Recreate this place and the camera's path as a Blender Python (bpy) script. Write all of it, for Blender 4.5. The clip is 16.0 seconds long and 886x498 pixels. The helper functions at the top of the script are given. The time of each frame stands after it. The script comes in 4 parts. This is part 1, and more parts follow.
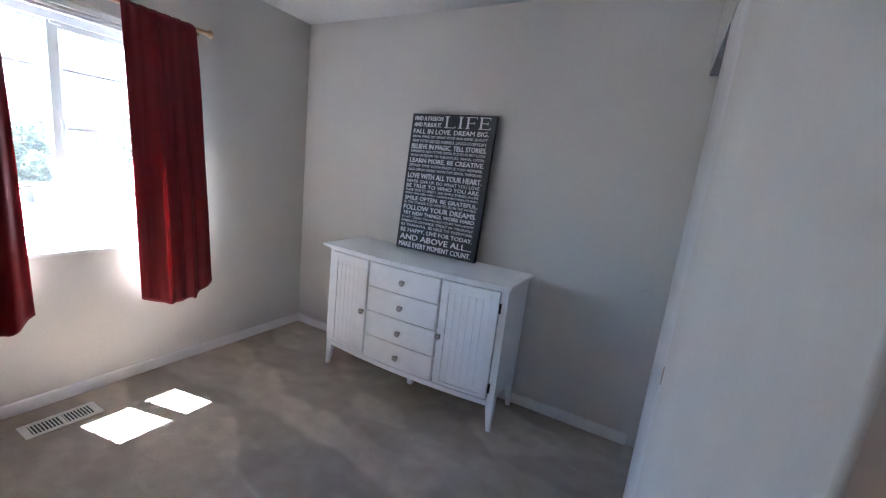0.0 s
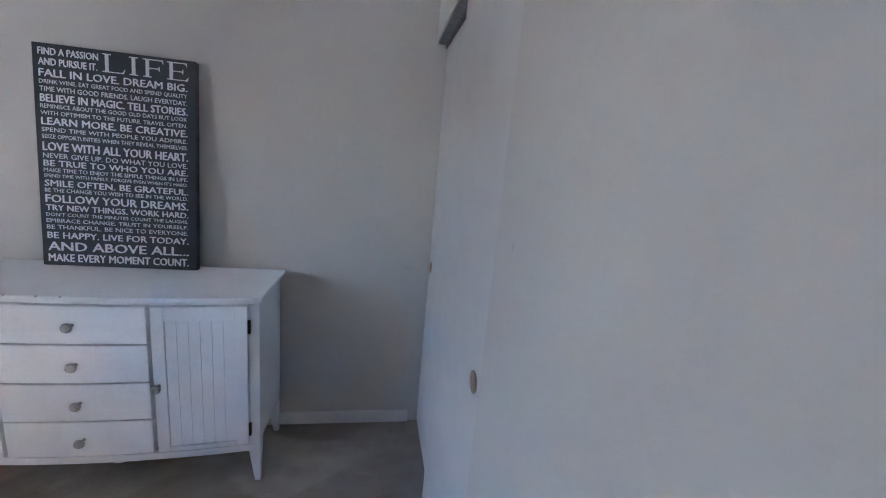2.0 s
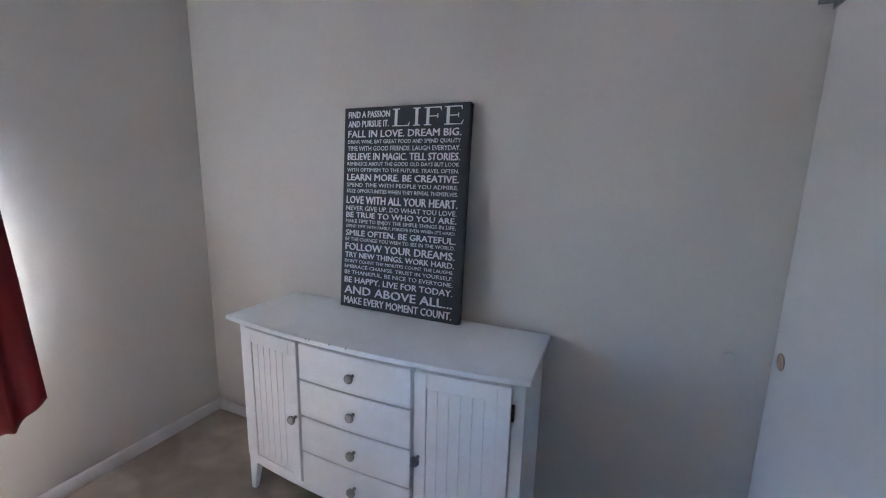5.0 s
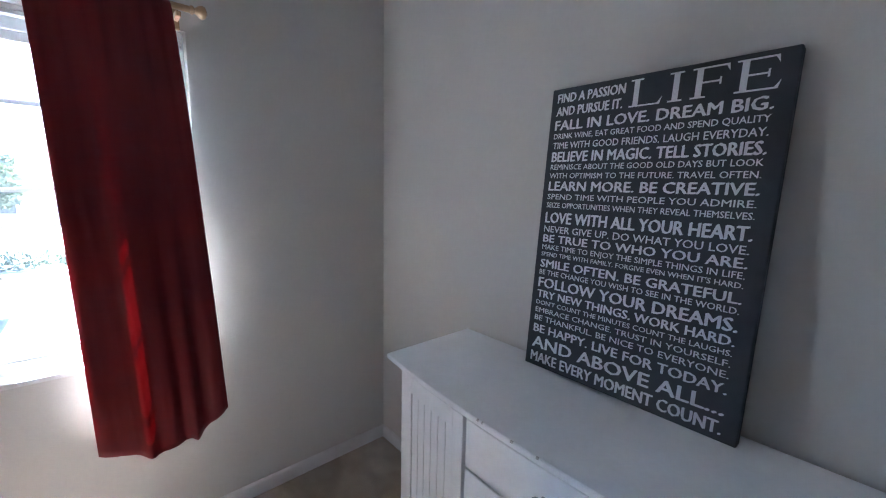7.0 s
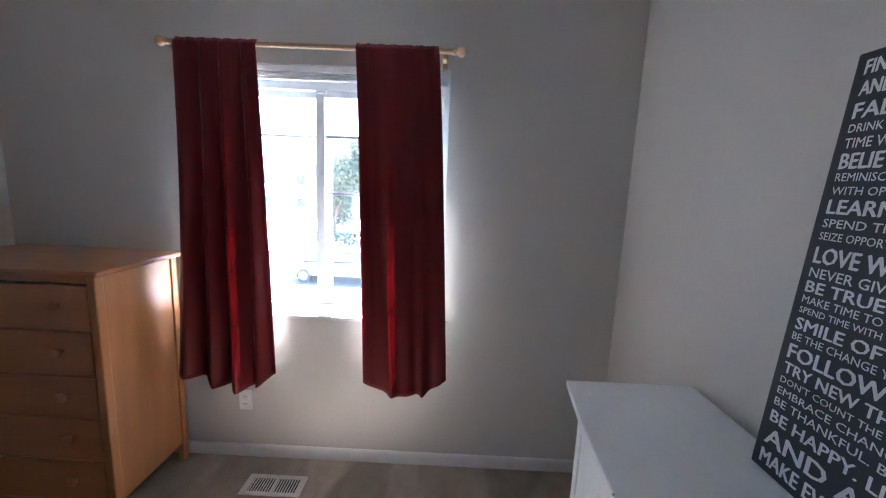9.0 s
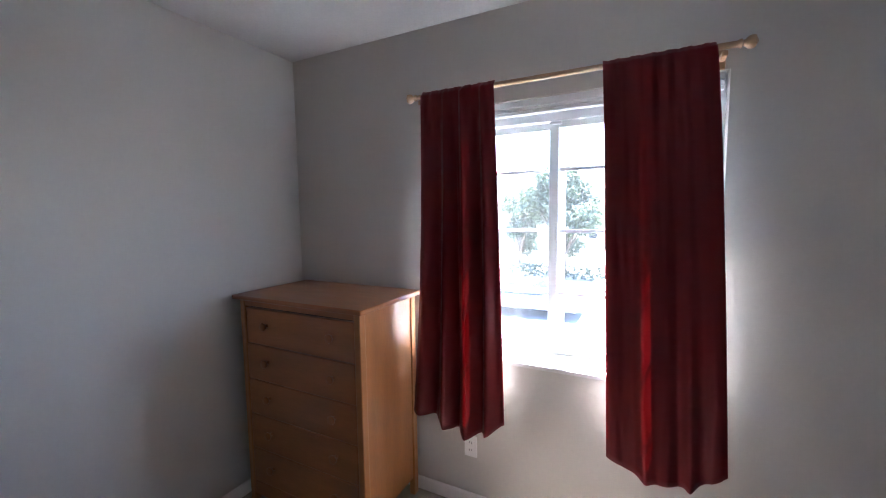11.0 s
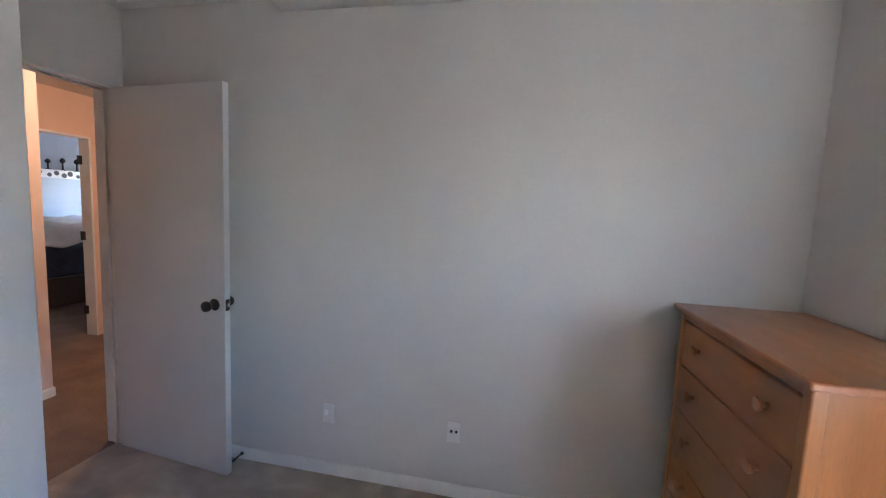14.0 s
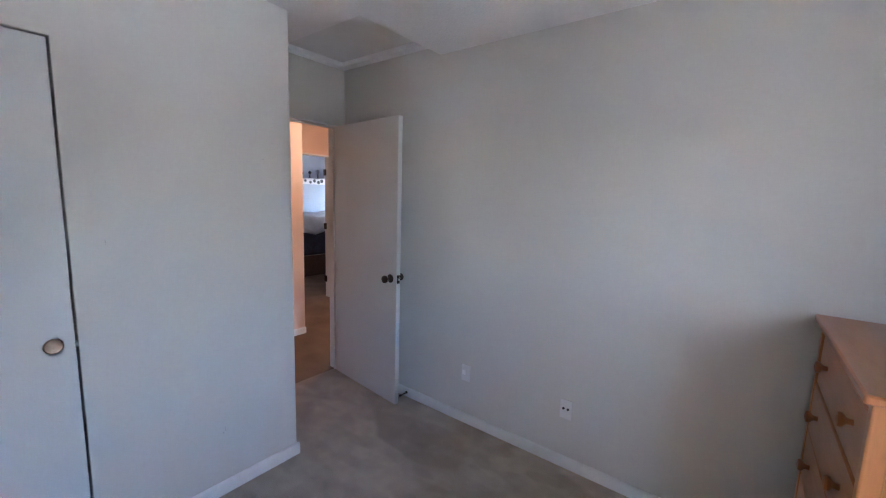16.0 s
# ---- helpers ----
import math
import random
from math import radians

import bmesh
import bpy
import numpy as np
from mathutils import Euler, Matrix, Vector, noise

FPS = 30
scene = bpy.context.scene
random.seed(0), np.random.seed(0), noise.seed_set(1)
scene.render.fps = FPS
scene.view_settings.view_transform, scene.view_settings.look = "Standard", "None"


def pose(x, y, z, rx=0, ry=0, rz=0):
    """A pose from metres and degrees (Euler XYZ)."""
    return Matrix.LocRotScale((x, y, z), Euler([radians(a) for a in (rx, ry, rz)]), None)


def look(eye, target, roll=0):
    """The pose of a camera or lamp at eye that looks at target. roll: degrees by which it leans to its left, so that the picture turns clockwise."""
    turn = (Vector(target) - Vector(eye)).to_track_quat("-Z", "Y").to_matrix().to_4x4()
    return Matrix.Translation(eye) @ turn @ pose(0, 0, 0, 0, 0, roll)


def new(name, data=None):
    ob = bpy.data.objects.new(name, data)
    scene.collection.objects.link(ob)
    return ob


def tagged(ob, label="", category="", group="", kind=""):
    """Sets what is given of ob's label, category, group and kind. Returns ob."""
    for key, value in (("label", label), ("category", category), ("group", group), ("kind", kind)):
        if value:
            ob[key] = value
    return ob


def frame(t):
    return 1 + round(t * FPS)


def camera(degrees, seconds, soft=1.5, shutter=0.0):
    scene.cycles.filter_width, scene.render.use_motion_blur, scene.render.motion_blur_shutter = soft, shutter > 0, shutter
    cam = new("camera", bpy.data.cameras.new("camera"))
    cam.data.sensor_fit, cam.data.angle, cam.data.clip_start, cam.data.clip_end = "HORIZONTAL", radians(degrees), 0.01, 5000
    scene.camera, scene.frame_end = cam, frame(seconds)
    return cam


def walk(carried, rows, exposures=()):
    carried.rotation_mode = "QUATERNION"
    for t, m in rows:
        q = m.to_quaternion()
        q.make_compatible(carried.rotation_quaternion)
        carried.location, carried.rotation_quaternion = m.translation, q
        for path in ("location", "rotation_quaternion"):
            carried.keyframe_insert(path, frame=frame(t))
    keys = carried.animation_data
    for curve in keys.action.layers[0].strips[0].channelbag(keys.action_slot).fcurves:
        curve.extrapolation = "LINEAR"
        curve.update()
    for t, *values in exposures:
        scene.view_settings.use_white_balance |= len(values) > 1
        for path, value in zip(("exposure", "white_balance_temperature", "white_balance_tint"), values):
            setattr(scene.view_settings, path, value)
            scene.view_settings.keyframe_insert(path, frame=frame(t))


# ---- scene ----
# A small bedroom: window to the west, sideboard on the north wall, closet to the
# east, dresser in the south-west corner, open door in the south-east alcove.

# ---- camera and walk ----
cam = camera(97.0, 16.0, soft=1.1)
ROWS = [
    (0, 2.627, 0.694, 1.423, 28.93, -10.85, -6.31),
    (0.5, 2.578, 0.815, 1.399, 15.30, -9.59, -7.25),
    (1, 2.510, 0.912, 1.404, 3.58, -10.15, -7.66),
    (1.5, 2.453, 0.943, 1.418, -7.55, -11.16, -6.93),
    (2, 2.465, 1.040, 1.450, -9.41, -11.68, -5.08),
    (2.5, 2.458, 1.099, 1.494, -7.83, -9.76, -3.44),
    (3, 2.426, 1.153, 1.504, -5.36, -9.25, -3.06),
    (3.5, 2.369, 1.167, 1.518, 3.56, -9.32, -1.90),
    (6, 2.045, 1.734, 1.486, 33.80, -9.55, -1.64),
    (6.5, 1.916, 1.809, 1.488, 40.49, -8.62, -1.41),
    (7, 1.831, 1.861, 1.483, 48.25, -8.96, -1.39),
    (7.5, 1.797, 2.035, 1.464, 62.03, -9.14, -1.84),
    (8, 1.801, 2.124, 1.473, 73.40, -9.64, -2.04),
    (8.5, 1.902, 2.168, 1.485, 83.05, -9.34, -2.49),
    (9, 1.930, 2.202, 1.505, 91.14, -9.19, -2.41),
    (11.5, 1.687, 1.872, 1.528, 127.60, -5.47, -0.37),
    (12, 1.576, 1.860, 1.515, 140.22, -6.79, -1.79),
    (12.5, 1.479, 1.786, 1.518, 149.97, -6.15, -1.05),
    (13, 1.358, 1.809, 1.509, 162.89, -6.10, -1.16),
    (13.5, 1.263, 1.851, 1.500, 178.00, -6.58, -2.49),
    (14, 1.200, 1.898, 1.485, 191.07, -5.74, -2.57),
    (14.5, 1.089, 1.974, 1.506, 198.66, -6.70, -2.88),
    (15, 0.954, 1.969, 1.514, 205.23, -7.22, -2.69),
    (15.5, 0.833, 2.006, 1.527, 213.46, -7.70, -2.73),
    (16, 0.760, 2.109, 1.535, 217.85, -7.68, -1.75),
]
EXPOSURES = [(0.0, 5.32, 5320, 13), (3.5, 5.34, 5360, 15), (6.0, 5.19, 5320, 13), (7.0, 4.94, 5170, 12), (8.0, 4.78, 5220, 13), (9.0, 4.84, 5270, 13), (11.5, 4.78, 5420, 16),
             (12.5, 4.5, 5420, 15), (13.0, 4.96, 5440, 15), (13.5, 5.59, 5600, 15), (14.0, 5.54, 5590, 12), (15.0, 5.49, 5490, 13), (16.0, 5.54, 5420, 14)]
walk(cam, [(t, pose(x, y, z, 90 + pitch, roll, yaw)) for t, x, y, z, yaw, pitch, roll in ROWS], EXPOSURES)

# ---- plan, in metres ----
N, E, CEIL = 3.061, 2.72, 2.449            # north wall, closet front, ceiling height
ALC, XD = 0.921, 3.44                    # alcove side wall, doorway wall
CLY = 1.820                              # south jamb of the closet opening
WIN_Y0, WIN_Y1, WIN_Z0, WIN_Z1 = 0.885, 2.180, 0.82, 2.035
GROUND = -2.9                            # the room lies upstairs

# ---- world and sun ----
SUN_FROM = Vector((-0.38, -0.097, 1.0)).normalized()
world = bpy.data.worlds.new("sky")
scene.world = world
world.use_nodes = True
wt = world.node_tree
sky = wt.nodes.new("ShaderNodeTexSky")
sky.sky_type, sky.sun_disc = "NISHITA", False
sky.sun_elevation = math.asin(SUN_FROM.z)
sky.sun_rotation = math.atan2(SUN_FROM.x, SUN_FROM.y)
wt.nodes["Background"].inputs["Strength"].default_value = 0.125
wt.links.new(sky.outputs["Color"], wt.nodes["Background"].inputs["Color"])
sun = new("sun", bpy.data.lights.new("sun", "SUN"))
sun.data.energy, sun.data.angle, sun.data.color = 5.0, radians(0.5), (1.0, 0.95, 0.88)
sun.matrix_basis = look(SUN_FROM * 40, (0, 0, 0))


# ---- materials ----
def material(name, color, rough=0.6, metal=0.0, spread=0.08, scale=6.0, fine=0.0, fine_scale=200.0, bump=0.0,
             bump_scale=300.0, stretch=(1, 1, 1), sheen=0.0, coat=0.0, per_object=0.0, rough_spread=0.1, detail=4.0, specular=0.5):
    """A node material: colour with stains at one scale and grain at another, and a fine relief."""
    m = bpy.data.materials.new(name)
    m.use_nodes = True
    nt, b = m.node_tree, m.node_tree.nodes["Principled BSDF"]
    link = nt.links.new
    co = nt.nodes.new("ShaderNodeTexCoord")
    mp = nt.nodes.new("ShaderNodeMapping")
    mp.inputs["Scale"].default_value = stretch
    link(co.outputs["Object"], mp.inputs["Vector"])

    def tex(sc, detail=detail):
        n = nt.nodes.new("ShaderNodeTexNoise")
        n.inputs["Scale"].default_value, n.inputs["Detail"].default_value = sc, detail
        link(mp.outputs["Vector"], n.inputs["Vector"])
        return n.outputs["Fac"]

    def spreadout(fac, lo, hi):
        n = nt.nodes.new("ShaderNodeMapRange")
        n.inputs["From Min"].default_value, n.inputs["From Max"].default_value = 0.3, 0.7
        n.inputs["To Min"].default_value, n.inputs["To Max"].default_value = lo, hi
        link(fac, n.inputs["Value"])
        return n.outputs["Result"]

    value = spreadout(tex(scale), 1 - spread, 1 + spread)
    if fine:
        n = nt.nodes.new("ShaderNodeMath")
        n.operation = "MULTIPLY"
        link(value, n.inputs[0])
        link(spreadout(tex(fine_scale), 1 - fine, 1 + fine), n.inputs[1])
        value = n.outputs["Value"]
    if per_object:
        oi = nt.nodes.new("ShaderNodeObjectInfo")
        r = nt.nodes.new("ShaderNodeMapRange")
        r.inputs["To Min"].default_value, r.inputs["To Max"].default_value = 1 - per_object, 1 + per_object
        link(oi.outputs["Random"], r.inputs["Value"])
        n = nt.nodes.new("ShaderNodeMath")
        n.operation = "MULTIPLY"
        link(value, n.inputs[0])
        link(r.outputs["Result"], n.inputs[1])
        value = n.outputs["Value"]
    mul = nt.nodes.new("ShaderNodeVectorMath")
    mul.operation = "SCALE"
    mul.inputs[0].default_value = color
    link(value, mul.inputs["Scale"])
    link(mul.outputs["Vector"], b.inputs["Base Color"])
    link(spreadout(tex(scale * 2.3), max(rough - rough_spread, 0.02), min(rough + rough_spread, 1)), b.inputs["Roughness"])
    b.inputs["Metallic"].default_value = metal
    b.inputs["Specular IOR Level"].default_value = specular
    b.inputs["Sheen Weight"].default_value = sheen
    b.inputs["Coat Weight"].default_value = coat
    b.inputs["Coat Roughness"].default_value = 0.14
    if bump:
        n = nt.nodes.new("ShaderNodeBump")
        n.inputs["Strength"].default_value, n.inputs["Distance"].default_value = 1.0, bump
        link(tex(bump_scale, 3.0), n.inputs["Height"])
        link(n.outputs["Normal"], b.inputs["Normal"])
    return m


def translucent(m, color, share):
    """Mixes light that shines through into a material."""
    nt, b = m.node_tree, m.node_tree.nodes["Principled BSDF"]
    t = nt.nodes.new("ShaderNodeBsdfTranslucent")
    t.inputs["Color"].default_value = (*color, 1)
    mix = nt.nodes.new("ShaderNodeMixShader")
    mix.inputs["Fac"].default_value = share
    nt.links.new(b.outputs["BSDF"], mix.inputs[1])
    nt.links.new(t.outputs["BSDF"], mix.inputs[2])
    nt.links.new(mix.outputs["Shader"], nt.nodes["Material Output"].inputs["Surface"])
    return m


def patches(m, scale, spread, turn, wobble):
    """Tones the base colour by soft-edged patches, like the marks that a vacuum cleaner leaves in pile."""
    nt, b = m.node_tree, m.node_tree.nodes["Principled BSDF"]
    old = b.inputs["Base Color"].links[0].from_socket
    co, wob, add = nt.nodes.new("ShaderNodeTexCoord"), nt.nodes.new("ShaderNodeTexNoise"), nt.nodes.new("ShaderNodeVectorMath")
    wob.inputs["Scale"].default_value = 9.0
    mix = nt.nodes.new("ShaderNodeVectorMath")
    mix.operation, mix.inputs["Scale"].default_value = "SCALE", wobble
    nt.links.new(wob.outputs["Color"], mix.inputs[0])
    nt.links.new(co.outputs["Object"], add.inputs[0])
    nt.links.new(mix.outputs["Vector"], add.inputs[1])
    mp = nt.nodes.new("ShaderNodeMapping")
    mp.inputs["Scale"].default_value, mp.inputs["Rotation"].default_value = (1.0, 2.0, 1.0), (0, 0, turn)
    nt.links.new(add.outputs["Vector"], mp.inputs["Vector"])
    cell = nt.nodes.new("ShaderNodeTexVoronoi")
    cell.feature, cell.inputs["Scale"].default_value, cell.inputs["Smoothness"].default_value = "SMOOTH_F1", scale, 0.25
    nt.links.new(mp.outputs["Vector"], cell.inputs["Vector"])
    sep, span = nt.nodes.new("ShaderNodeSeparateColor"), nt.nodes.new("ShaderNodeMapRange")
    nt.links.new(cell.outputs["Color"], sep.inputs["Color"])
    nt.links.new(sep.outputs[0], span.inputs["Value"])
    span.inputs["To Min"].default_value, span.inputs["To Max"].default_value = 1 - spread, 1 + spread
    tone = nt.nodes.new("ShaderNodeVectorMath")
    tone.operation = "SCALE"
    nt.links.new(old, tone.inputs[0])
    nt.links.new(span.outputs["Result"], tone.inputs["Scale"])
    nt.links.new(tone.outputs["Vector"], b.inputs["Base Color"])


PAINT = material("wall_paint", (0.585, 0.555, 0.508), 0.60, spread=0.02, scale=1.6, fine=0.012, fine_scale=60, bump=0.0004, bump_scale=130)
# peach hue puts the lamp's orange glow into the hall walls' colour
HALL_PAINT_LIT = material("hall_paint_lit", (0.70, 0.50, 0.39), 0.62, spread=0.025, scale=2.2, bump=0.0009, bump_scale=130)
# bluish daylight on the far room's walls is put into this colour
FAR_PAINT_LIT = material("far_paint_lit", (0.38, 0.42, 0.48), 0.62, spread=0.025, scale=2.2, bump=0.0009, bump_scale=130)
CEILING = material("ceiling_paint", (0.70, 0.685, 0.67), 0.85, spread=0.03, scale=3, fine=0.03, fine_scale=90, bump=0.003, bump_scale=75)
TRIM = material("trim_paint", (0.68, 0.665, 0.64), 0.4, spread=0.04, scale=9, fine=0.02, fine_scale=70, bump=0.0003, bump_scale=90)
DOOR_PAINT = material("door_paint", (0.60, 0.585, 0.56), 0.42, spread=0.025, scale=3, fine=0.012, fine_scale=90, bump=0.0004, bump_scale=140)
CARPET = material("carpet", (0.335, 0.270, 0.205), 0.97, spread=0.11, scale=11.0, fine=0.12, fine_scale=130, bump=0.005, bump_scale=210, sheen=0.25, rough_spread=0.02, detail=8.0)
patches(CARPET, 1.9, 0.26, 0.5, 0.10)
patches(CARPET, 6.5, 0.10, -0.7, 0.16)
HALL_CARPET = material("hall_carpet", (0.17, 0.115, 0.085), 0.97, spread=0.2, scale=4, fine=0.2, fine_scale=90, bump=0.006, bump_scale=110, rough_spread=0.02)
SB_PAINT = material("sideboard_paint", (0.865, 0.875, 0.89), 0.38, spread=0.03, scale=7, fine=0.015, fine_scale=80, bump=0.0003, bump_scale=110)
NICKEL = material("brushed_nickel", (0.38, 0.37, 0.36), 0.34, 1.0, spread=0.08, scale=60)
BRASS = material("worn_brass", (0.46, 0.33, 0.23), 0.42, 1.0, spread=0.15, scale=50)
BRONZE = material("dark_bronze", (0.045, 0.036, 0.030), 0.38, 0.8, spread=0.2, scale=40)
STEEL = material("track_steel", (0.16, 0.16, 0.17), 0.45, 0.7, spread=0.15, scale=30)
WOOD = material("honey_wood", (0.37, 0.136, 0.045), 0.32, spread=0.10, scale=3, fine=0.045, fine_scale=26, bump=0.0003, bump_scale=40, stretch=(5, 0.8, 5), coat=0.35, per_object=0.06, rough_spread=0.02, detail=1.5)
# upright grain, lighter than WOOD: the window light on the sides is in its colour
WOOD_UP_LIT = material("honey_wood_upright_lit", (0.45, 0.185, 0.062), 0.30, spread=0.10, scale=3, fine=0.045, fine_scale=26, bump=0.0003, bump_scale=60, stretch=(5, 5, 0.7), coat=0.22, per_object=0.05, rough_spread=0.02, detail=1.5)
POLE = material("rod_wood", (0.46, 0.29, 0.16), 0.35, spread=0.12, scale=6, fine=0.08, fine_scale=50, stretch=(8, 0.8, 8), coat=0.2)
CURTAIN = translucent(material("red_curtain", (0.17, 0.024, 0.028), 0.38, spread=0.06, scale=9, fine=0.06, fine_scale=420, bump=0.0004, bump_scale=900, specular=0.14), (0.42, 0.046, 0.052), 0.19)
LINING = translucent(material("curtain_lining", (0.40, 0.37, 0.34), 0.8, spread=0.05, scale=9, fine=0.05, fine_scale=400), (0.4, 0.35, 0.30), 0.03)
VINYL = material("window_vinyl", (0.78, 0.79, 0.80), 0.35, spread=0.03, scale=8)
PLASTIC = material("outlet_plastic", (0.85, 0.84, 0.82), 0.35, spread=0.02, scale=20)
DARK = material("dark_slot", (0.02, 0.02, 0.02), 0.6)
REGISTER = material("register_enamel", (0.62, 0.60, 0.55), 0.35, 0.2, spread=0.06, scale=30)
CANVAS = material("charcoal_canvas", (0.042, 0.046, 0.056), 0.75, spread=0.12, scale=10, fine=0.15, fine_scale=700, bump=0.0005, bump_scale=1100)
LETTER = material("letter_print", (0.76, 0.77, 0.79), 0.7, spread=0.06, scale=14, fine=0.10, fine_scale=500)
SCUFF = material("scuff_mark", (0.48, 0.47, 0.46), 0.8, spread=0.2, scale=90)
RUBBER = material("black_rubber", (0.02, 0.02, 0.02), 0.6)

GLASS = bpy.data.materials.new("window_glass")
GLASS.use_nodes = True
gn = GLASS.node_tree
tr, gl, mx, fr = (gn.nodes.new(k) for k in ("ShaderNodeBsdfTransparent", "ShaderNodeBsdfGlossy", "ShaderNodeMixShader", "ShaderNodeFresnel"))
gl.inputs["Roughness"].default_value = 0.01
tr.inputs["Color"].default_value = (0.95, 0.97, 0.96, 1)
gn.links.new(fr.outputs["Fac"], mx.inputs["Fac"])
gn.links.new(tr.outputs["BSDF"], mx.inputs[1])
gn.links.new(gl.outputs["BSDF"], mx.inputs[2])
# thin white scatter mixed into the panes imitates veiling glare
haze, haze_mix = gn.nodes.new("ShaderNodeBsdfTranslucent"), gn.nodes.new("ShaderNodeMixShader")
haze.inputs["Color"].default_value = (0.9, 0.9, 0.9, 1)
haze_noise = gn.nodes.new("ShaderNodeTexNoise")
haze_noise.inputs["Scale"].default_value = 3.0
span = gn.nodes.new("ShaderNodeMapRange")
span.inputs["To Min"].default_value, span.inputs["To Max"].default_value = 0.003, 0.008
gn.links.new(haze_noise.outputs["Fac"], span.inputs["Value"])
gn.links.new(span.outputs["Result"], haze_mix.inputs["Fac"])
gn.links.new(mx.outputs["Shader"], haze_mix.inputs[1])
gn.links.new(haze.outputs["BSDF"], haze_mix.inputs[2])
gn.links.new(haze_mix.outputs["Shader"], gn.nodes["Material Output"].inputs["Surface"])


def glow(name, color, strength):
    m = bpy.data.materials.new(name)
    m.use_nodes = True
    b = m.node_tree.nodes["Principled BSDF"]
    b.inputs["Emission Color"].default_value = (*color, 1)
    b.inputs["Emission Strength"].default_value = strength
    b.inputs["Base Color"].default_value = (*color, 1)
    return m


# ---- building blocks ----
def box(bm, x0, y0, z0, x1, y1, z1, m=None):
    vs = bmesh.ops.create_cube(bm, size=1.0)["verts"]
    for v in vs:
        v.co = Vector(((x0 + x1) / 2 + v.co.x * (x1 - x0), (y0 + y1) / 2 + v.co.y * (y1 - y0), (z0 + z1) / 2 + v.co.z * (z1 - z0)))
    if m is not None:
        bmesh.ops.transform(bm, matrix=m, verts=vs)
    return vs


def boxes(*bs):
    bm = bmesh.new()
    for b in bs:
        box(bm, *b)
    return bm


def prism(bm, outline, lift):
    """A closed outline of points, swept along lift."""
    lift = Vector(lift)
    a = [bm.verts.new(p) for p in outline]
    b = [bm.verts.new(Vector(p) + lift) for p in outline]
    n = len(a)
    bm.faces.new(a[::-1])
    bm.faces.new(b)
    for i in range(n):
        bm.faces.new((a[i], a[(i + 1) % n], b[(i + 1) % n], b[i]))
    return a + b


def lathe(bm, profile, m, steps=20):
    """Turns (radius, height) pairs about the local z axis and moves the result by m."""
    rings = []
    for r, h in profile:
        rings.append([bm.verts.new(m @ Vector((r * math.cos(2 * math.pi * i / steps), r * math.sin(2 * math.pi * i / steps), h))) for i in range(steps)])
    for a, b in zip(rings, rings[1:]):
        for i in range(steps):
            bm.faces.new((a[i], a[(i + 1) % steps], b[(i + 1) % steps], b[i]))
    bm.faces.new(rings[0][::-1])
    bm.faces.new(rings[-1])


ORIGIN = {}


def finish(ob, soft=35, bevel=0.0):
    me = ob.data
    me.polygons.foreach_set("use_smooth", [True] * len(me.polygons))
    me.set_sharp_from_angle(angle=radians(soft))
    if bevel:
        mod = ob.modifiers.new("edges", "BEVEL")
        mod.width, mod.segments, mod.limit_method, mod.angle_limit = bevel, 2, "ANGLE", radians(40)
    return ob


def mesh_of(bm, name):
    bmesh.ops.recalc_face_normals(bm, faces=bm.faces)
    me = bpy.data.meshes.new(name)
    bm.to_mesh(me)
    bm.free()
    return me


def thing(name, m, label, category, group="", kind=""):
    """An empty at the base of a thing made of parts."""
    ob = new(name)
    ob.empty_display_size = 0.1
    ob.matrix_basis = m
    ORIGIN[ob] = m.inverted()
    return tagged(ob, label, category, group, kind)


def part(name, bm, mat, parent, label="", bevel=0.0, local=False, soft=35):
    """One mesh under a thing or a part. Built in world places unless local."""
    me = mesh_of(bm, name)
    if not local:
        me.transform(ORIGIN[parent])
    me.materials.append(mat)
    ob = new(name, me)
    ob.parent = parent
    ORIGIN[ob] = ORIGIN[parent]
    finish(ob, soft, bevel)
    return tagged(ob, label)


def single(name, bm, mat, label="", category="", group="", kind="", bevel=0.0, soft=35):
    """A thing or a piece of the setting that is one mesh."""
    me = mesh_of(bm, name)
    me.materials.append(mat)
    ob = new(name, me)
    ORIGIN[ob] = Matrix()
    finish(ob, soft, bevel)
    return tagged(ob, label, category, group, kind)


def setting(name, bm, mat, label="", category="", bevel=0.0):
    return single(name, bm, mat, label, category, kind="structure", bevel=bevel)


AX_X = Matrix.Rotation(radians(90), 4, "Y")      # local z to world +x
AX_Y = Matrix.Rotation(radians(-90), 4, "X")     # local z to world +y
AX_NY = Matrix.Rotation(radians(90), 4, "X")     # local z to world -y
AX_NX = Matrix.Rotation(radians(-90), 4, "Y")    # local z to world -x


def at(x, y, z):
    return Matrix.Translation((x, y, z))


# ---- the shell of the room ----
setting("floor_hall", boxes((3.50, 0, -0.25, 9.0, N, 0), (3.50, -4.0, -0.25, 9.0, 0, 0)), HALL_CARPET, "dark brown hall carpet", "carpet")
setting("floor", boxes((0, 0, -0.25, 3.50, N, 0)), CARPET, "beige brown cut-pile carpet with vacuum marks", "carpet")
setting("wall_north", boxes((-0.15, N, -0.25, 3.57, N + 0.12, 2.6)), PAINT, "light grey painted plaster wall", "wall")
setting("wall_south", boxes((-0.15, -0.12, -0.25, XD, 0, 2.6)), PAINT, "light grey painted plaster wall", "wall")
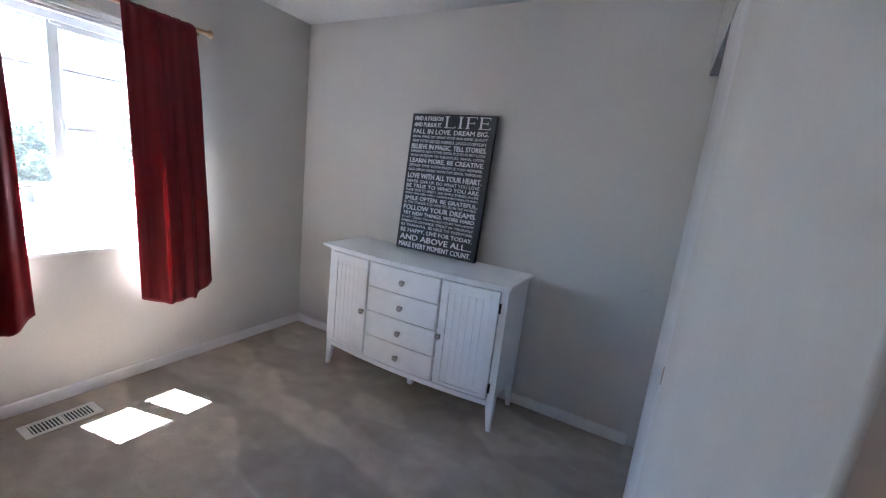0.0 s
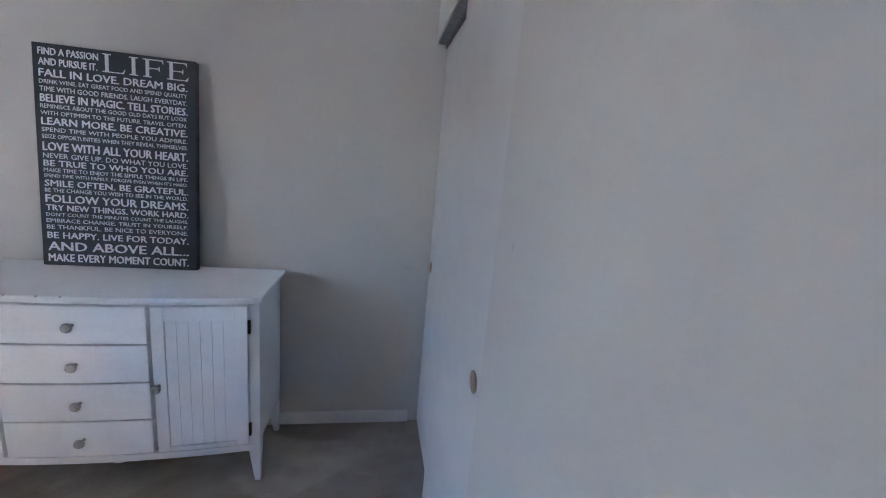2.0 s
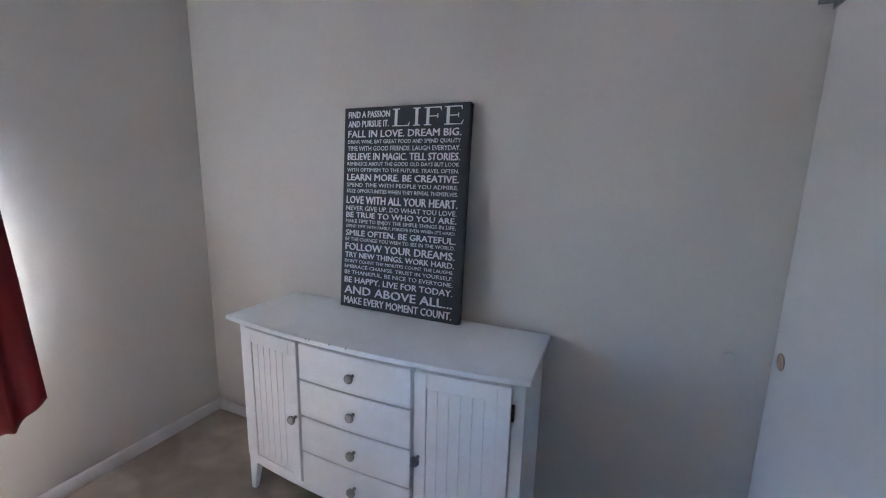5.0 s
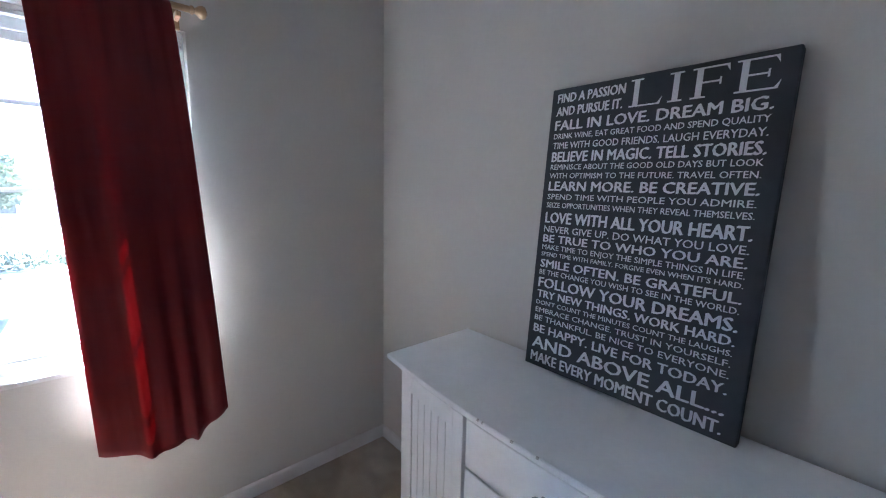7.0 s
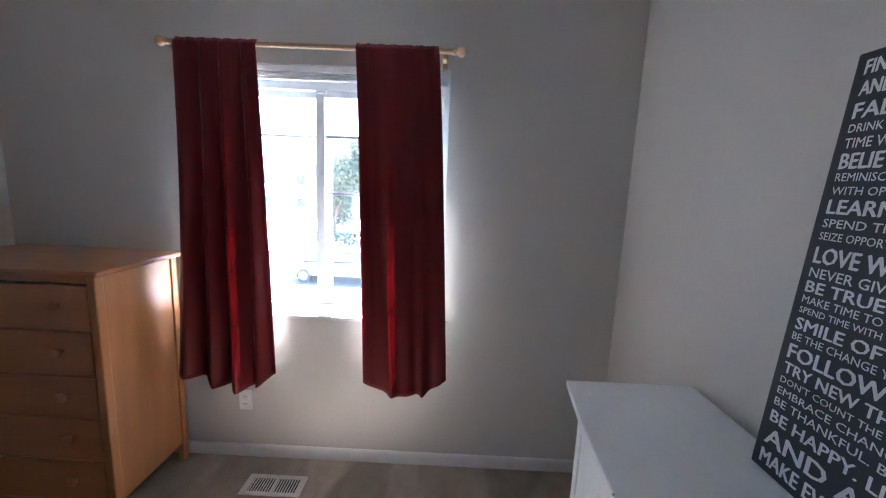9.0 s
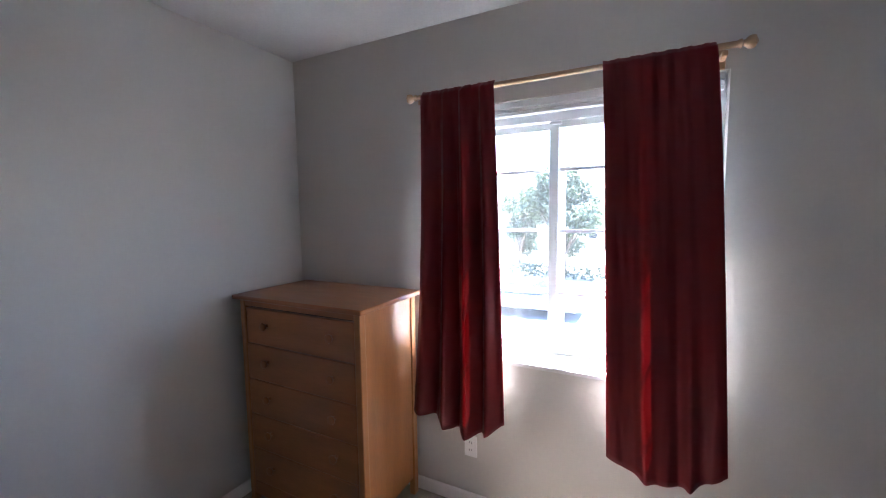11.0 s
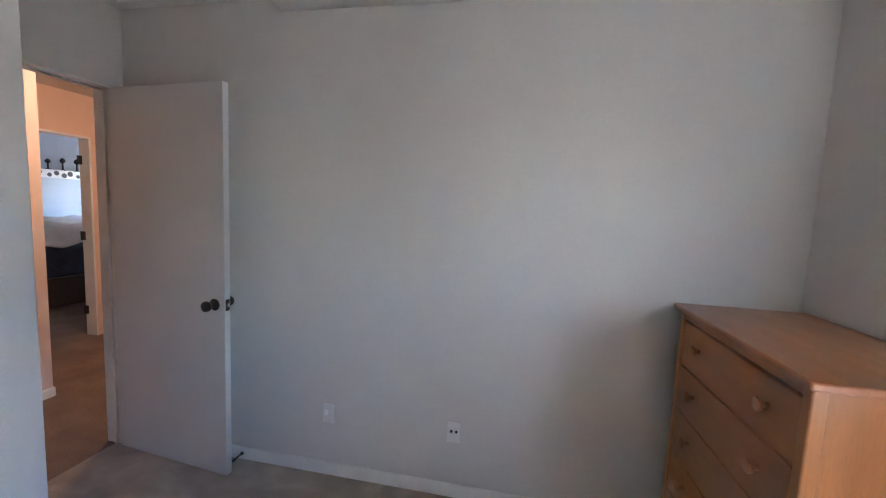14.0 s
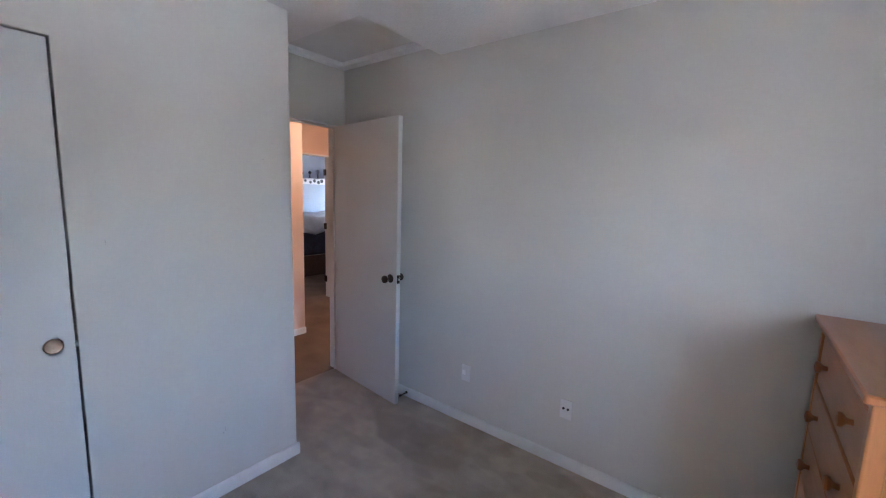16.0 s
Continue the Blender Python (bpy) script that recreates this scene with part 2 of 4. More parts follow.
setting("wall_west", boxes((-0.15, 0, -0.25, 0, WIN_Y0, 2.6), (-0.15, WIN_Y1, -0.25, 0, N, 2.6),
                           (-0.15, WIN_Y0, -0.25, 0, WIN_Y1, WIN_Z0 - 0.02), (-0.15, WIN_Y0, WIN_Z1, 0, WIN_Y1, 2.6)), PAINT,
        "light grey painted wall with the window opening", "wall")
bm = bmesh.new()
prism(bm, [(E, y, z) for y, z in ((ALC, 0), (CLY, 0), (CLY, 2.040), (N, 2.040), (N, CEIL), (ALC, CEIL))], (0.10, 0, 0))
setting("wall_closet", bm, PAINT, "light grey painted closet wall around the sliding doors", "wall", bevel=0.004)
setting("wall_alcove", boxes((E + 0.10, ALC, 0, XD, ALC + 0.10, CEIL)), PAINT, "light grey painted alcove wall beside the doorway", "wall")
setting("wall_east", boxes((XD, 0.885, -0.25, XD + 0.12, N, 2.6), (XD, -4.0, -0.25, XD + 0.12, 0.05, 2.6), (XD, 0.05, 2.065, XD + 0.12, 0.885, 2.6)), PAINT,
        "light grey painted wall with the doorway", "wall")
HX0, HY1 = 2.455, 0.675                  # the attic opening takes up the alcove's corner
setting("ceiling", boxes((0, 0, CEIL, HX0, N, 2.6), (HX0, HY1, CEIL, XD, N, 2.6), (HX0, 0, 2.59, XD, HY1, 2.6), (3.56, -4.0, CEIL, 9.0, N, 2.6)),
        CEILING, "white textured ceiling with a recessed attic opening", "ceiling")
setting("attic_hatch", boxes((HX0 + 0.030, 0.030, 2.540, XD - 0.030, HY1 - 0.030, 2.556)), DOOR_PAINT, "white attic hatch panel set into the ceiling", "hatch", bevel=0.003)
setting("hatch_ledge", boxes((XD - 0.075, 0.075, 2.505, XD, HY1, 2.539), (HX0, 0.0, 2.505, XD, 0.075, 2.539), (HX0, 0.075, 2.505, HX0 + 0.045, HY1, 2.539),
                             (HX0 + 0.045, HY1 - 0.045, 2.505, XD - 0.075, HY1, 2.539)), TRIM, "white painted ledge that carries the attic hatch", "trim", bevel=0.004)


def baseboard(name, x0, y0, x1, y1, nx, ny, h=0.068, d=0.013):
    """A run along a wall from (x0, y0) to (x1, y1); (nx, ny) points into the room."""
    bm = bmesh.new()
    prof = [(0, 0), (d, 0), (d, h - 0.012), (d * 0.72, h - 0.004), (d * 0.3, h), (0, h)]
    prism(bm, [(x0 + nx * p, y0 + ny * p, q) for p, q in prof], (x1 - x0, y1 - y0, 0))
    return setting(name, bm, TRIM, "white painted wooden baseboard", "baseboard")


baseboard("baseboard_west", 0, 0, 0, N, 1, 0)
baseboard("baseboard_north", 0.013, N, E - 0.005, N, 0, -1)
baseboard("baseboard_south", 0.013, 0, XD, 0, 0, 1)
baseboard("baseboard_closet", E, ALC - 0.013, E, CLY - 0.004, -1, 0)
baseboard("baseboard_alcove", E, ALC, XD, ALC, 0, -1)

# ---- window ----
win = thing("window_1", at(-0.08, 1.56, WIN_Z0), "white vinyl sliding window with thin grilles, closed", "window", kind="structure")
bm = boxes((-0.13, WIN_Y0, WIN_Z0, -0.05, WIN_Y0 + 0.03, WIN_Z1), (-0.13, WIN_Y1 - 0.03, WIN_Z0, -0.05, WIN_Y1, WIN_Z1),
           (-0.13, WIN_Y0 + 0.03, WIN_Z0, -0.05, WIN_Y1 - 0.03, WIN_Z0 + 0.04), (-0.13, WIN_Y0 + 0.03, 1.935, -0.05, WIN_Y1 - 0.03, WIN_Z1))
part("window_frame", bm, VINYL, win, bevel=0.003)


def sash(y0, y1, x):
    z0, z1 = WIN_Z0 + 0.04, 1.935
    s = part("sash", boxes((x - 0.012, y0, z0, x + 0.012, y0 + 0.042, z1), (x - 0.012, y1 - 0.042, z0, x + 0.012, y1, z1),
                           (x - 0.012, y0 + 0.042, z0, x + 0.012, y1 - 0.042, z0 + 0.03), (x - 0.012, y0 + 0.042, z1 - 0.03, x + 0.012, y1 - 0.042, z1)), VINYL, win, bevel=0.002)
    for z in (1.15, 1.44, 1.72):
        part("grille_bar", boxes((x - 0.004, y0 + 0.042, z - 0.008, x + 0.004, y1 - 0.042, z + 0.008)), VINYL, s)
    pane = part("pane", boxes((x - 0.003, y0 + 0.03, z0 + 0.026, x + 0.003, y1 - 0.03, z1 - 0.026)), GLASS, s)
    pane.visible_shadow = False


sash(WIN_Y0 + 0.03, 1.590, -0.105)
sash(1.524, WIN_Y1 - 0.03, -0.072)
part("top_latch", boxes((-0.060, 1.535, 1.918, -0.044, 1.580, 1.934)), VINYL, win, bevel=0.003)
part("latch", boxes((-0.062, 1.552, 1.40, -0.046, 1.568, 1.48)), VINYL, win, bevel=0.003)
setting("window_sill", boxes((-0.052, WIN_Y0, WIN_Z0 - 0.02, 0.0, WIN_Y1, WIN_Z0), (0.0, WIN_Y0 - 0.03, WIN_Z0 - 0.02, 0.022, WIN_Y1 + 0.03, WIN_Z0)), TRIM, "white painted window sill board", "sill", bevel=0.004)
shade = thing("window_blind", at(-0.03, 1.56, 1.99), "white window blind drawn fully up under the lintel", "blind")
part("headrail", boxes((-0.045, WIN_Y0 + 0.01, 2.004, -0.008, WIN_Y1 - 0.01, 2.033)), VINYL, shade, bevel=0.004)
part("gathered_shade", boxes((-0.040, WIN_Y0 + 0.014, 1.986, -0.012, WIN_Y1 - 0.014, 2.003)), VINYL, shade, bevel=0.005)
part("bottom_rail", boxes((-0.042, WIN_Y0 + 0.014, 1.970, -0.011, WIN_Y1 - 0.014, 1.985)), VINYL, shade, bevel=0.003)

# ---- closet doors ----
def sliding_door(y0, y1, x, top, pull_y, label):
    d = thing("closet_door", at(x, (y0 + y1) / 2, 0.012), label, "closet door", "closet doors")
    part("panel", boxes((x, y0, 0.012, x + 0.032, y1, top)), DOOR_PAINT, d, bevel=0.003)
    bm = bmesh.new()
    lathe(bm, [(0.028, 0.0), (0.029, 0.002), (0.0265, 0.0035), (0.023, 0.0025), (0.021, 0.0012), (0.004, 0.0008)], at(x, pull_y, 0.943) @ AX_NX, 28)
    part("finger_pull", bm, BRASS, d, "round recessed brass finger pull")
    return d


sliding_door(CLY + 0.006, 2.430, E + 0.008, 2.036, 1.887, "white flush sliding closet door, closed, in front")
sliding_door(2.405, 3.052, E + 0.050, 2.023, 2.985, "white flush sliding closet door, closed, behind the other")
setting("closet_track", boxes((E + 0.0425, CLY + 0.003, 2.029, E + 0.095, N - 0.004, 2.039)), STEEL, "dark steel sliding door track", "track")
setting("closet_track_front", boxes((E + 0.006, 2.436, 2.026, E + 0.0415, N - 0.004, 2.039)), STEEL, "dark steel sliding door track", "track")
setting("closet_track_fascia", boxes((E + 0.0425, CLY + 0.003, 2.009, E + 0.0475, N - 0.004, 2.029)), STEEL, "dark steel track divider", "track")
single("door_bumper", boxes((E - 0.002, CLY + 0.0005, 0.925, E + 0.020, CLY + 0.0075, 0.945)), PLASTIC, "small white plastic bumper on the closet jamb", "bumper", bevel=0.003)

for y, z, ly, lz in ((1.716, 1.318, 0.003, 0.022), (1.312, 0.345, 0.004, 0.024), (1.320, 0.325, 0.006, 0.010), (1.076, 1.690, 0.008, 0.004)):
    single("wall_scuff", boxes((E - 0.0006, y - ly / 2, z - lz / 2, E + 0.0004, y + ly / 2, z + lz / 2)), SCUFF, "faint grey scuff on the closet wall", "scuff")

# ---- entrance door ----
leaf_m = at(3.430, 0.062, 0.0) @ Matrix.Rotation(radians(174.2), 4, "Z")
door = thing("door_1", leaf_m, "white flush bedroom door standing open against the wall", "door", kind="structure")
LW = 0.785
part("leaf", boxes((0.004, -0.035, 0.014, LW, 0, 2.058)), DOOR_PAINT, door, bevel=0.002, local=True)
KNOB = [(0.030, 0.0), (0.031, 0.006), (0.026, 0.010), (0.012, 0.014), (0.011, 0.030), (0.016, 0.036), (0.025, 0.044), (0.028, 0.054), (0.025, 0.064), (0.014, 0.069), (0.003, 0.070)]
for y, m in ((-0.035, AX_NY), (0.0, AX_Y)):
    bm = bmesh.new()
    lathe(bm, KNOB, at(LW - 0.062, y, 0.945) @ m, 24)
    part("door_knob", bm, BRONZE, door, "dark bronze round door knob", local=True)
part("latch_plate", boxes((LW, -0.030, 0.915, LW + 0.0015, -0.005, 0.975)), BRONZE, door, local=True)
part("latch_bolt", boxes((LW + 0.0015, -0.024, 0.937, LW + 0.009, -0.011, 0.953)), NICKEL, door, local=True, bevel=0.002)
for z in (0.25, 1.05, 1.82):
    bm = bmesh.new()
    lathe(bm, [(0.006, 0), (0.006, 0.09)], at(-0.003, 0.004, z - 0.045), 10)
    part("hinge", bm, BRONZE, door, "dark bronze butt hinge", local=True)
JY0, JY1, JZ = 0.05, 0.885, 2.065
setting("door_frame", boxes((XD - 0.004, JY0, 0, XD + 0.124, JY0 + 0.018, JZ), (XD - 0.004, JY1 - 0.018, 0, XD + 0.124, JY1, JZ), (XD - 0.004, JY0 + 0.018, JZ - 0.004, XD + 0.124, JY1 - 0.018, JZ + 0.006),
                            (XD + 0.045, JY0 + 0.018, 0, XD + 0.057, JY0 + 0.030, JZ - 0.004), (XD + 0.045, JY1 - 0.030, 0, XD + 0.057, JY1 - 0.018, JZ - 0.004),
                            (XD + 0.045, JY0 + 0.030, JZ - 0.016, XD + 0.057, JY1 - 0.030, JZ - 0.004)),
        TRIM, "white painted door jamb with stops", "door frame", bevel=0.002)
stop = thing("door_stop", at(2.685, 0.013, 0.035), "black sprung door stop on the baseboard", "door stop")
bm = bmesh.new()
lathe(bm, [(0.010, 0), (0.010, 0.004), (0.005, 0.005), (0.005, 0.06)], at(2.685, 0.013, 0.035) @ AX_Y, 12)
part("spring", bm, BRONZE, stop)
bm = bmesh.new()
lathe(bm, [(0.006, 0), (0.008, 0.003), (0.008, 0.014), (0.005, 0.018)], at(2.685, 0.073, 0.035) @ AX_Y, 12)
part("tip", bm, RUBBER, stop)

# ---- sideboard ----
SX, SY1, HALF = 1.374, 3.033, 0.672


def bow(x, edge=0.05):
    """How far the bowed front stands behind its middle at x."""
    return edge * ((x - SX) / HALF) ** 2


def bowed(bm, x0, x1, z0, z1, front, deep, n=10):
    """A panel that follows the bowed front; front is its y at the middle of the sideboard."""
    xs = [x0 + (x1 - x0) * i / n for i in range(n + 1)]
    prism(bm, [(x, front + bow(x), z0) for x in xs] + [(x, front + deep + bow(x), z0) for x in reversed(xs)], (0, 0, z1 - z0))


sb = thing("sideboard", at(SX, 2.83, 0), "white painted bow-front sideboard with two beadboard doors and four drawers", "sideboard")
TOPF = 2.565
bm = bmesh.new()
for z0, z1, inset in ((0.858, 0.866, 0.010), (0.866, 0.884, 0.0)):
    xs = [SX - HALF + inset + (2 * HALF - 2 * inset) * i / 24 for i in range(25)]
    prism(bm, [(x, TOPF + inset + bow(x), z0) for x in xs] + [(xs[-1], SY1, z0), (xs[0], SY1, z0)], (0, 0, z1 - z0))
part("tabletop", bm, SB_PAINT, sb, bevel=0.005)
for x, w in ((1.196, 0.006), (1.212, 0.004), (1.310, 0.008), (1.384, 0.007)):
    y = TOPF + bow(x)
    part("chip", boxes((x - w / 2, y - 0.0006, 0.879, x + w / 2, y + 0.004, 0.8843)), SCUFF, sb, "small dark chip in the white paint")
BX0, BX1, FRONT = 0.740, 2.024, 2.610
for x0, x1 in ((BX0, BX0 + 0.022), (BX1 - 0.022, BX1)):
    part("side_panel", boxes((x0, FRONT + 0.075, 0.20, x1, 3.02, 0.858)), SB_PAINT, sb, bevel=0.002)
part("back_panel", boxes((BX0 + 0.022, 3.006, 0.20, BX1 - 0.022, 3.02, 0.858)), SB_PAINT, sb)
part("bottom_board", boxes((BX0 + 0.022, FRONT + 0.07, 0.20, BX1 - 0.022, 3.006, 0.215)), SB_PAINT, sb)
bm = bmesh.new()
bowed(bm, BX0 + 0.002, BX1 - 0.002, 0.840, 0.858, FRONT, 0.03, 20)
part("top_rail", bm, SB_PAINT, sb, bevel=0.002)
bm = bmesh.new()
bowed(bm, BX0 + 0.03, BX1 - 0.03, 0.160, 0.192, FRONT, 0.022, 20)
part("bottom_rail", bm, SB_PAINT, sb, bevel=0.002)
for x0, x1 in ((BX0, BX0 + 0.040), (BX1 - 0.040, BX1)):
    bm = bmesh.new()
    bowed(bm, x0, x1, 0.19, 0.840, FRONT, 0.035, 2)
    part("corner_stile", bm, SB_PAINT, sb, bevel=0.002)


def leg(x_out, x_in, y_out, y_in):
    """A leg that tapers down and inwards from the outer corner."""
    bm = bmesh.new()
    top = [(x_out, y_out, 0.20), (x_in, y_out, 0.20), (x_in, y_in, 0.20), (x_out, y_in, 0.20)]
    k = 0.45
    low = [(x_out + (x - x_out) * k, y_out + (y - y_out) * k, 0.0) for x, y, _ in top]
    a, b = [bm.verts.new(p) for p in top], [bm.verts.new(p) for p in low]
    bm.faces.new(a)
    bm.faces.new(b[::-1])
    for i in range(4):
        bm.faces.new((a[i], b[i], b[(i + 1) % 4], a[(i + 1) % 4]))
    part("leg", bm, SB_PAINT, sb, bevel=0.003)


fy = FRONT + bow(BX0) + 0.004
leg(BX0, BX0 + 0.055, fy, fy + 0.05)
leg(BX1, BX1 - 0.055, fy, fy + 0.05)
leg(BX0, BX0 + 0.055, 3.018, 2.968)
leg(BX1, BX1 - 0.055, 3.018, 2.968)
part("centre_foot", boxes((SX - 0.018, 2.80, 0.0, SX + 0.018, 2.836, 0.20)), SB_PAINT, sb, bevel=0.002)

SB_KNOB = [(0.007, 0), (0.006, 0.012), (0.010, 0.018), (0.0175, 0.023), (0.019, 0.029), (0.016, 0.034), (0.005, 0.037)]


def sb_knob(x, z, owner):
    bm = bmesh.new()
    lathe(bm, SB_KNOB, at(x, FRONT - 0.012 + bow(x), z) @ AX_NY, 18)
    part("knob", bm, NICKEL, owner, "small brushed nickel knob")


DX0, DX1 = 1.120, 1.630
cuts = [0.838, 0.681, 0.520, 0.357, 0.200]
for top_z, low_z in zip(cuts, cuts[1:]):
    bm = bmesh.new()
    bowed(bm, DX0, DX1, low_z + 0.004, top_z - 0.002, FRONT - 0.012, 0.030, 12)
    dr = part("drawer", bm, SB_PAINT, sb, bevel=0.003)
    sb_knob((DX0 + DX1) / 2 + 0.014, (top_z + low_z) / 2 + 0.002, dr)


def sb_door(x0, x1, knob_x, knob_z, hinge_x):
    z0, z1 = 0.204, 0.836
    f = FRONT - 0.012
    bm = bmesh.new()
    bowed(bm, x0, x0 + 0.045, z0, z1, f, 0.03, 3)
    bowed(bm, x1 - 0.045, x1, z0, z1, f, 0.03, 3)
    bowed(bm, x0 + 0.045, x1 - 0.045, z1 - 0.06, z1, f, 0.03, 6)
    bowed(bm, x0 + 0.045, x1 - 0.045, z0, z0 + 0.022, f, 0.03, 6)
    d = part("door", bm, SB_PAINT, sb, bevel=0.002)
    count = 6
    w = (x1 - x0 - 0.09) / count
    for i in range(count):
        bm = bmesh.new()
        bowed(bm, x0 + 0.045 + i * w + 0.0009, x0 + 0.045 + (i + 1) * w - 0.0009, z0 + 0.022, z1 - 0.06, f + 0.005, 0.016, 2)
        part("plank", bm, SB_PAINT, d, bevel=0.0008)
    bm = bmesh.new()
    bowed(bm, x0 + 0.045, x1 - 0.045, z0 + 0.022, z1 - 0.06, f + 0.0070, 0.012, 6)
    part("door_back", bm, SB_PAINT, d)
    sb_knob(knob_x, knob_z, d)
    if hinge_x:
        for z in (0.272, 0.745):
            y = FRONT - 0.010 + bow(hinge_x)
            part("hinge", boxes((hinge_x - 0.004, y - 0.004, z - 0.028, hinge_x + 0.005, y + 0.012, z + 0.028)), BRONZE, d, "small dark hinge", bevel=0.001)


sb_door(0.784, 1.106, 1.092, 0.505, None)
sb_door(1.644, 1.981, 1.662, 0.505, 1.987)

# ---- word canvas ----
CW, CH, CT = 0.612, 0.922, 0.034
tilt = math.degrees(math.asin(0.068 / CH))
sign = thing("canvas_sign", pose(1.061, 2.954, 0.885, -tilt, 0, 0), "charcoal canvas print with pale motto lettering, leaning on the wall", "wall art")
part("canvas", boxes((0, 0, 0, CW, CT, CH)), CANVAS, sign, bevel=0.004, local=True)


def lettering(text, x0, x1, mid, high, weight=0.0):
    """One line of print, fitted between x0 and x1 and round the height mid."""
    cu = bpy.data.curves.new("line", "FONT")
    cu.body, cu.offset, cu.extrude, cu.resolution_u = text, weight, 0.0, 2
    tmp = bpy.data.objects.new("line", cu)
    me = bpy.data.meshes.new_from_object(tmp)
    bpy.data.objects.remove(tmp)
    bpy.data.curves.remove(cu)
    co = np.empty(len(me.vertices) * 3)
    me.vertices.foreach_get("co", co)
    co = co.reshape(-1, 3)
    lo, hi = co.min(0), co.max(0)
    base_h = 0.729
    out = np.empty_like(co)
    out[:, 0] = x0 + (co[:, 0] - lo[0]) / (hi[0] - lo[0]) * (x1 - x0)
    out[:, 1] = -0.0012
    out[:, 2] = mid - high / 2 + co[:, 1] / base_h * high
    me.vertices.foreach_set("co", out.ravel())
    bm = bmesh.new()
    bm.from_mesh(me)
    whole = bm.verts[:] + bm.edges[:] + bm.faces[:]
    bold = 0.045 if high > 0.022 else 0.022
    for step in (1, 2):                                         # bold print: the strokes once more, a little aside
        twin = [g for g in bmesh.ops.duplicate(bm, geom=whole)["geom"] if isinstance(g, bmesh.types.BMVert)]
        bmesh.ops.translate(bm, verts=twin, vec=(high * bold * step, -0.0002 * step, high * bold * 0.5 * step))
    bm.to_mesh(me)
    bm.free()
    me.materials.append(LETTER)
    me.name = "lettering"
    ob = new("lettering", me)
    ob.parent = sign
    return ob


LINES = [("FALL IN LOVE. DREAM BIG.", 152, 33), ("DRINK WINE, EAT GREAT FOOD AND SPEND QUALITY", 188, 18), ("TIME WITH GOOD FRIENDS. LAUGH EVERYDAY.", 219, 22),
         ("BELIEVE IN MAGIC. TELL STORIES.", 257, 34), ("REMINISCE ABOUT THE GOOD OLD DAYS BUT LOOK", 291, 18), ("WITH OPTIMISM TO THE FUTURE. TRAVEL OFTEN.", 320, 18),
         ("LEARN MORE. BE CREATIVE.", 355, 32), ("SPEND TIME WITH PEOPLE YOU ADMIRE.", 391, 19), ("SEIZE OPPORTUNITIES WHEN THEY REVEAL THEMSELVES.", 420, 18),
         ("LOVE WITH ALL YOUR HEART.", 463, 38), ("NEVER GIVE UP. DO WHAT YOU LOVE.", 503, 23), ("BE TRUE TO WHO YOU ARE.", 536, 27),
         ("MAKE TIME TO ENJOY THE SIMPLE THINGS IN LIFE.", 566, 18), ("SPEND TIME WITH FAMILY. FORGIVE EVEN WHEN IT'S HARD.", 591, 15), ("SMILE OFTEN. BE GRATEFUL.", 624, 29),
         ("BE THE CHANGE YOU WISH TO SEE IN THE WORLD.", 655, 18), ("FOLLOW YOUR DREAMS.", 692, 36), ("TRY NEW THINGS. WORK HARD.", 733, 27),
         ("DON'T COUNT THE MINUTES COUNT THE LAUGHS.", 764, 16), ("EMBRACE CHANGE. TRUST IN YOURSELF.", 791, 18), ("BE THANKFUL. BE NICE TO EVERYONE.", 820, 20),
         ("BE HAPPY. LIVE FOR TODAY.", 858, 30), ("AND ABOVE ALL...", 908, 42), ("MAKE EVERY MOMENT COUNT.", 961, 37)]


def up(v):
    return CH * (1 - (v - 30) / 968)


for text, v, h in LINES:
    lettering(text, 0.022, CW - 0.036, up(v), h / 968 * CH)
lettering("FIND A PASSION", 0.022, 0.238, up(63), 0.029)
lettering("AND PURSUE IT.", 0.022, 0.234, up(106), 0.029)


def serif_word(x0, x1, z0, z1):
    """The large serif word, built from bars, slab serifs and thin arms."""
    bm = bmesh.new()
    h, thin = z1 - z0, (z1 - z0) * 0.055

    def bar(a, b, c, d):
        prism(bm, [(a, -0.0012, c), (b, -0.0012, c), (b, -0.0012, d), (a, -0.0012, d)], (0, 0.0008, 0))

    def wedge(pts):
        prism(bm, [(p, -0.0012, q) for p, q in pts], (0, 0.0008, 0))

    unit = (x1 - x0) / 4.0
    stem = unit * 0.17
    left = [x0, x0 + 1.22 * unit, x0 + 1.86 * unit, x0 + 2.98 * unit]
    for i, x in enumerate(left):
        s0 = x + unit * 0.12
        bar(s0, s0 + stem, z0, z1)
        bar(x, s0 + stem + unit * 0.12, z0, z0 + thin)
        bar(x, s0 + stem + unit * 0.12, z1 - thin, z1)
        arm = x + unit * 1.0
        if i in (0, 3):
            bar(s0 + stem, arm - unit * 0.02, z0, z0 + thin)
            wedge([(arm - unit * 0.10, z0 + thin), (arm - unit * 0.02, z0), (arm + unit * 0.04, z0 + h * 0.26)])
        if i in (2, 3):
            bar(s0 + stem, arm - unit * 0.06, z1 - thin, z1)
            wedge([(arm - unit * 0.14, z1 - thin), (arm - unit * 0.06, z1), (arm - unit * 0.04, z1 - h * 0.24)])
            mid = (z0 + z1) / 2
            bar(s0 + stem, arm - unit * 0.24, mid - thin / 2, mid + thin / 2)
            bar(arm - unit * 0.27, arm - unit * 0.22, mid - h * 0.12, mid + h * 0.12)
    part("lettering", bm, LETTER, sign, "large serif lettering", local=True)


serif_word(0.254, CW - 0.030, up(122), up(44))

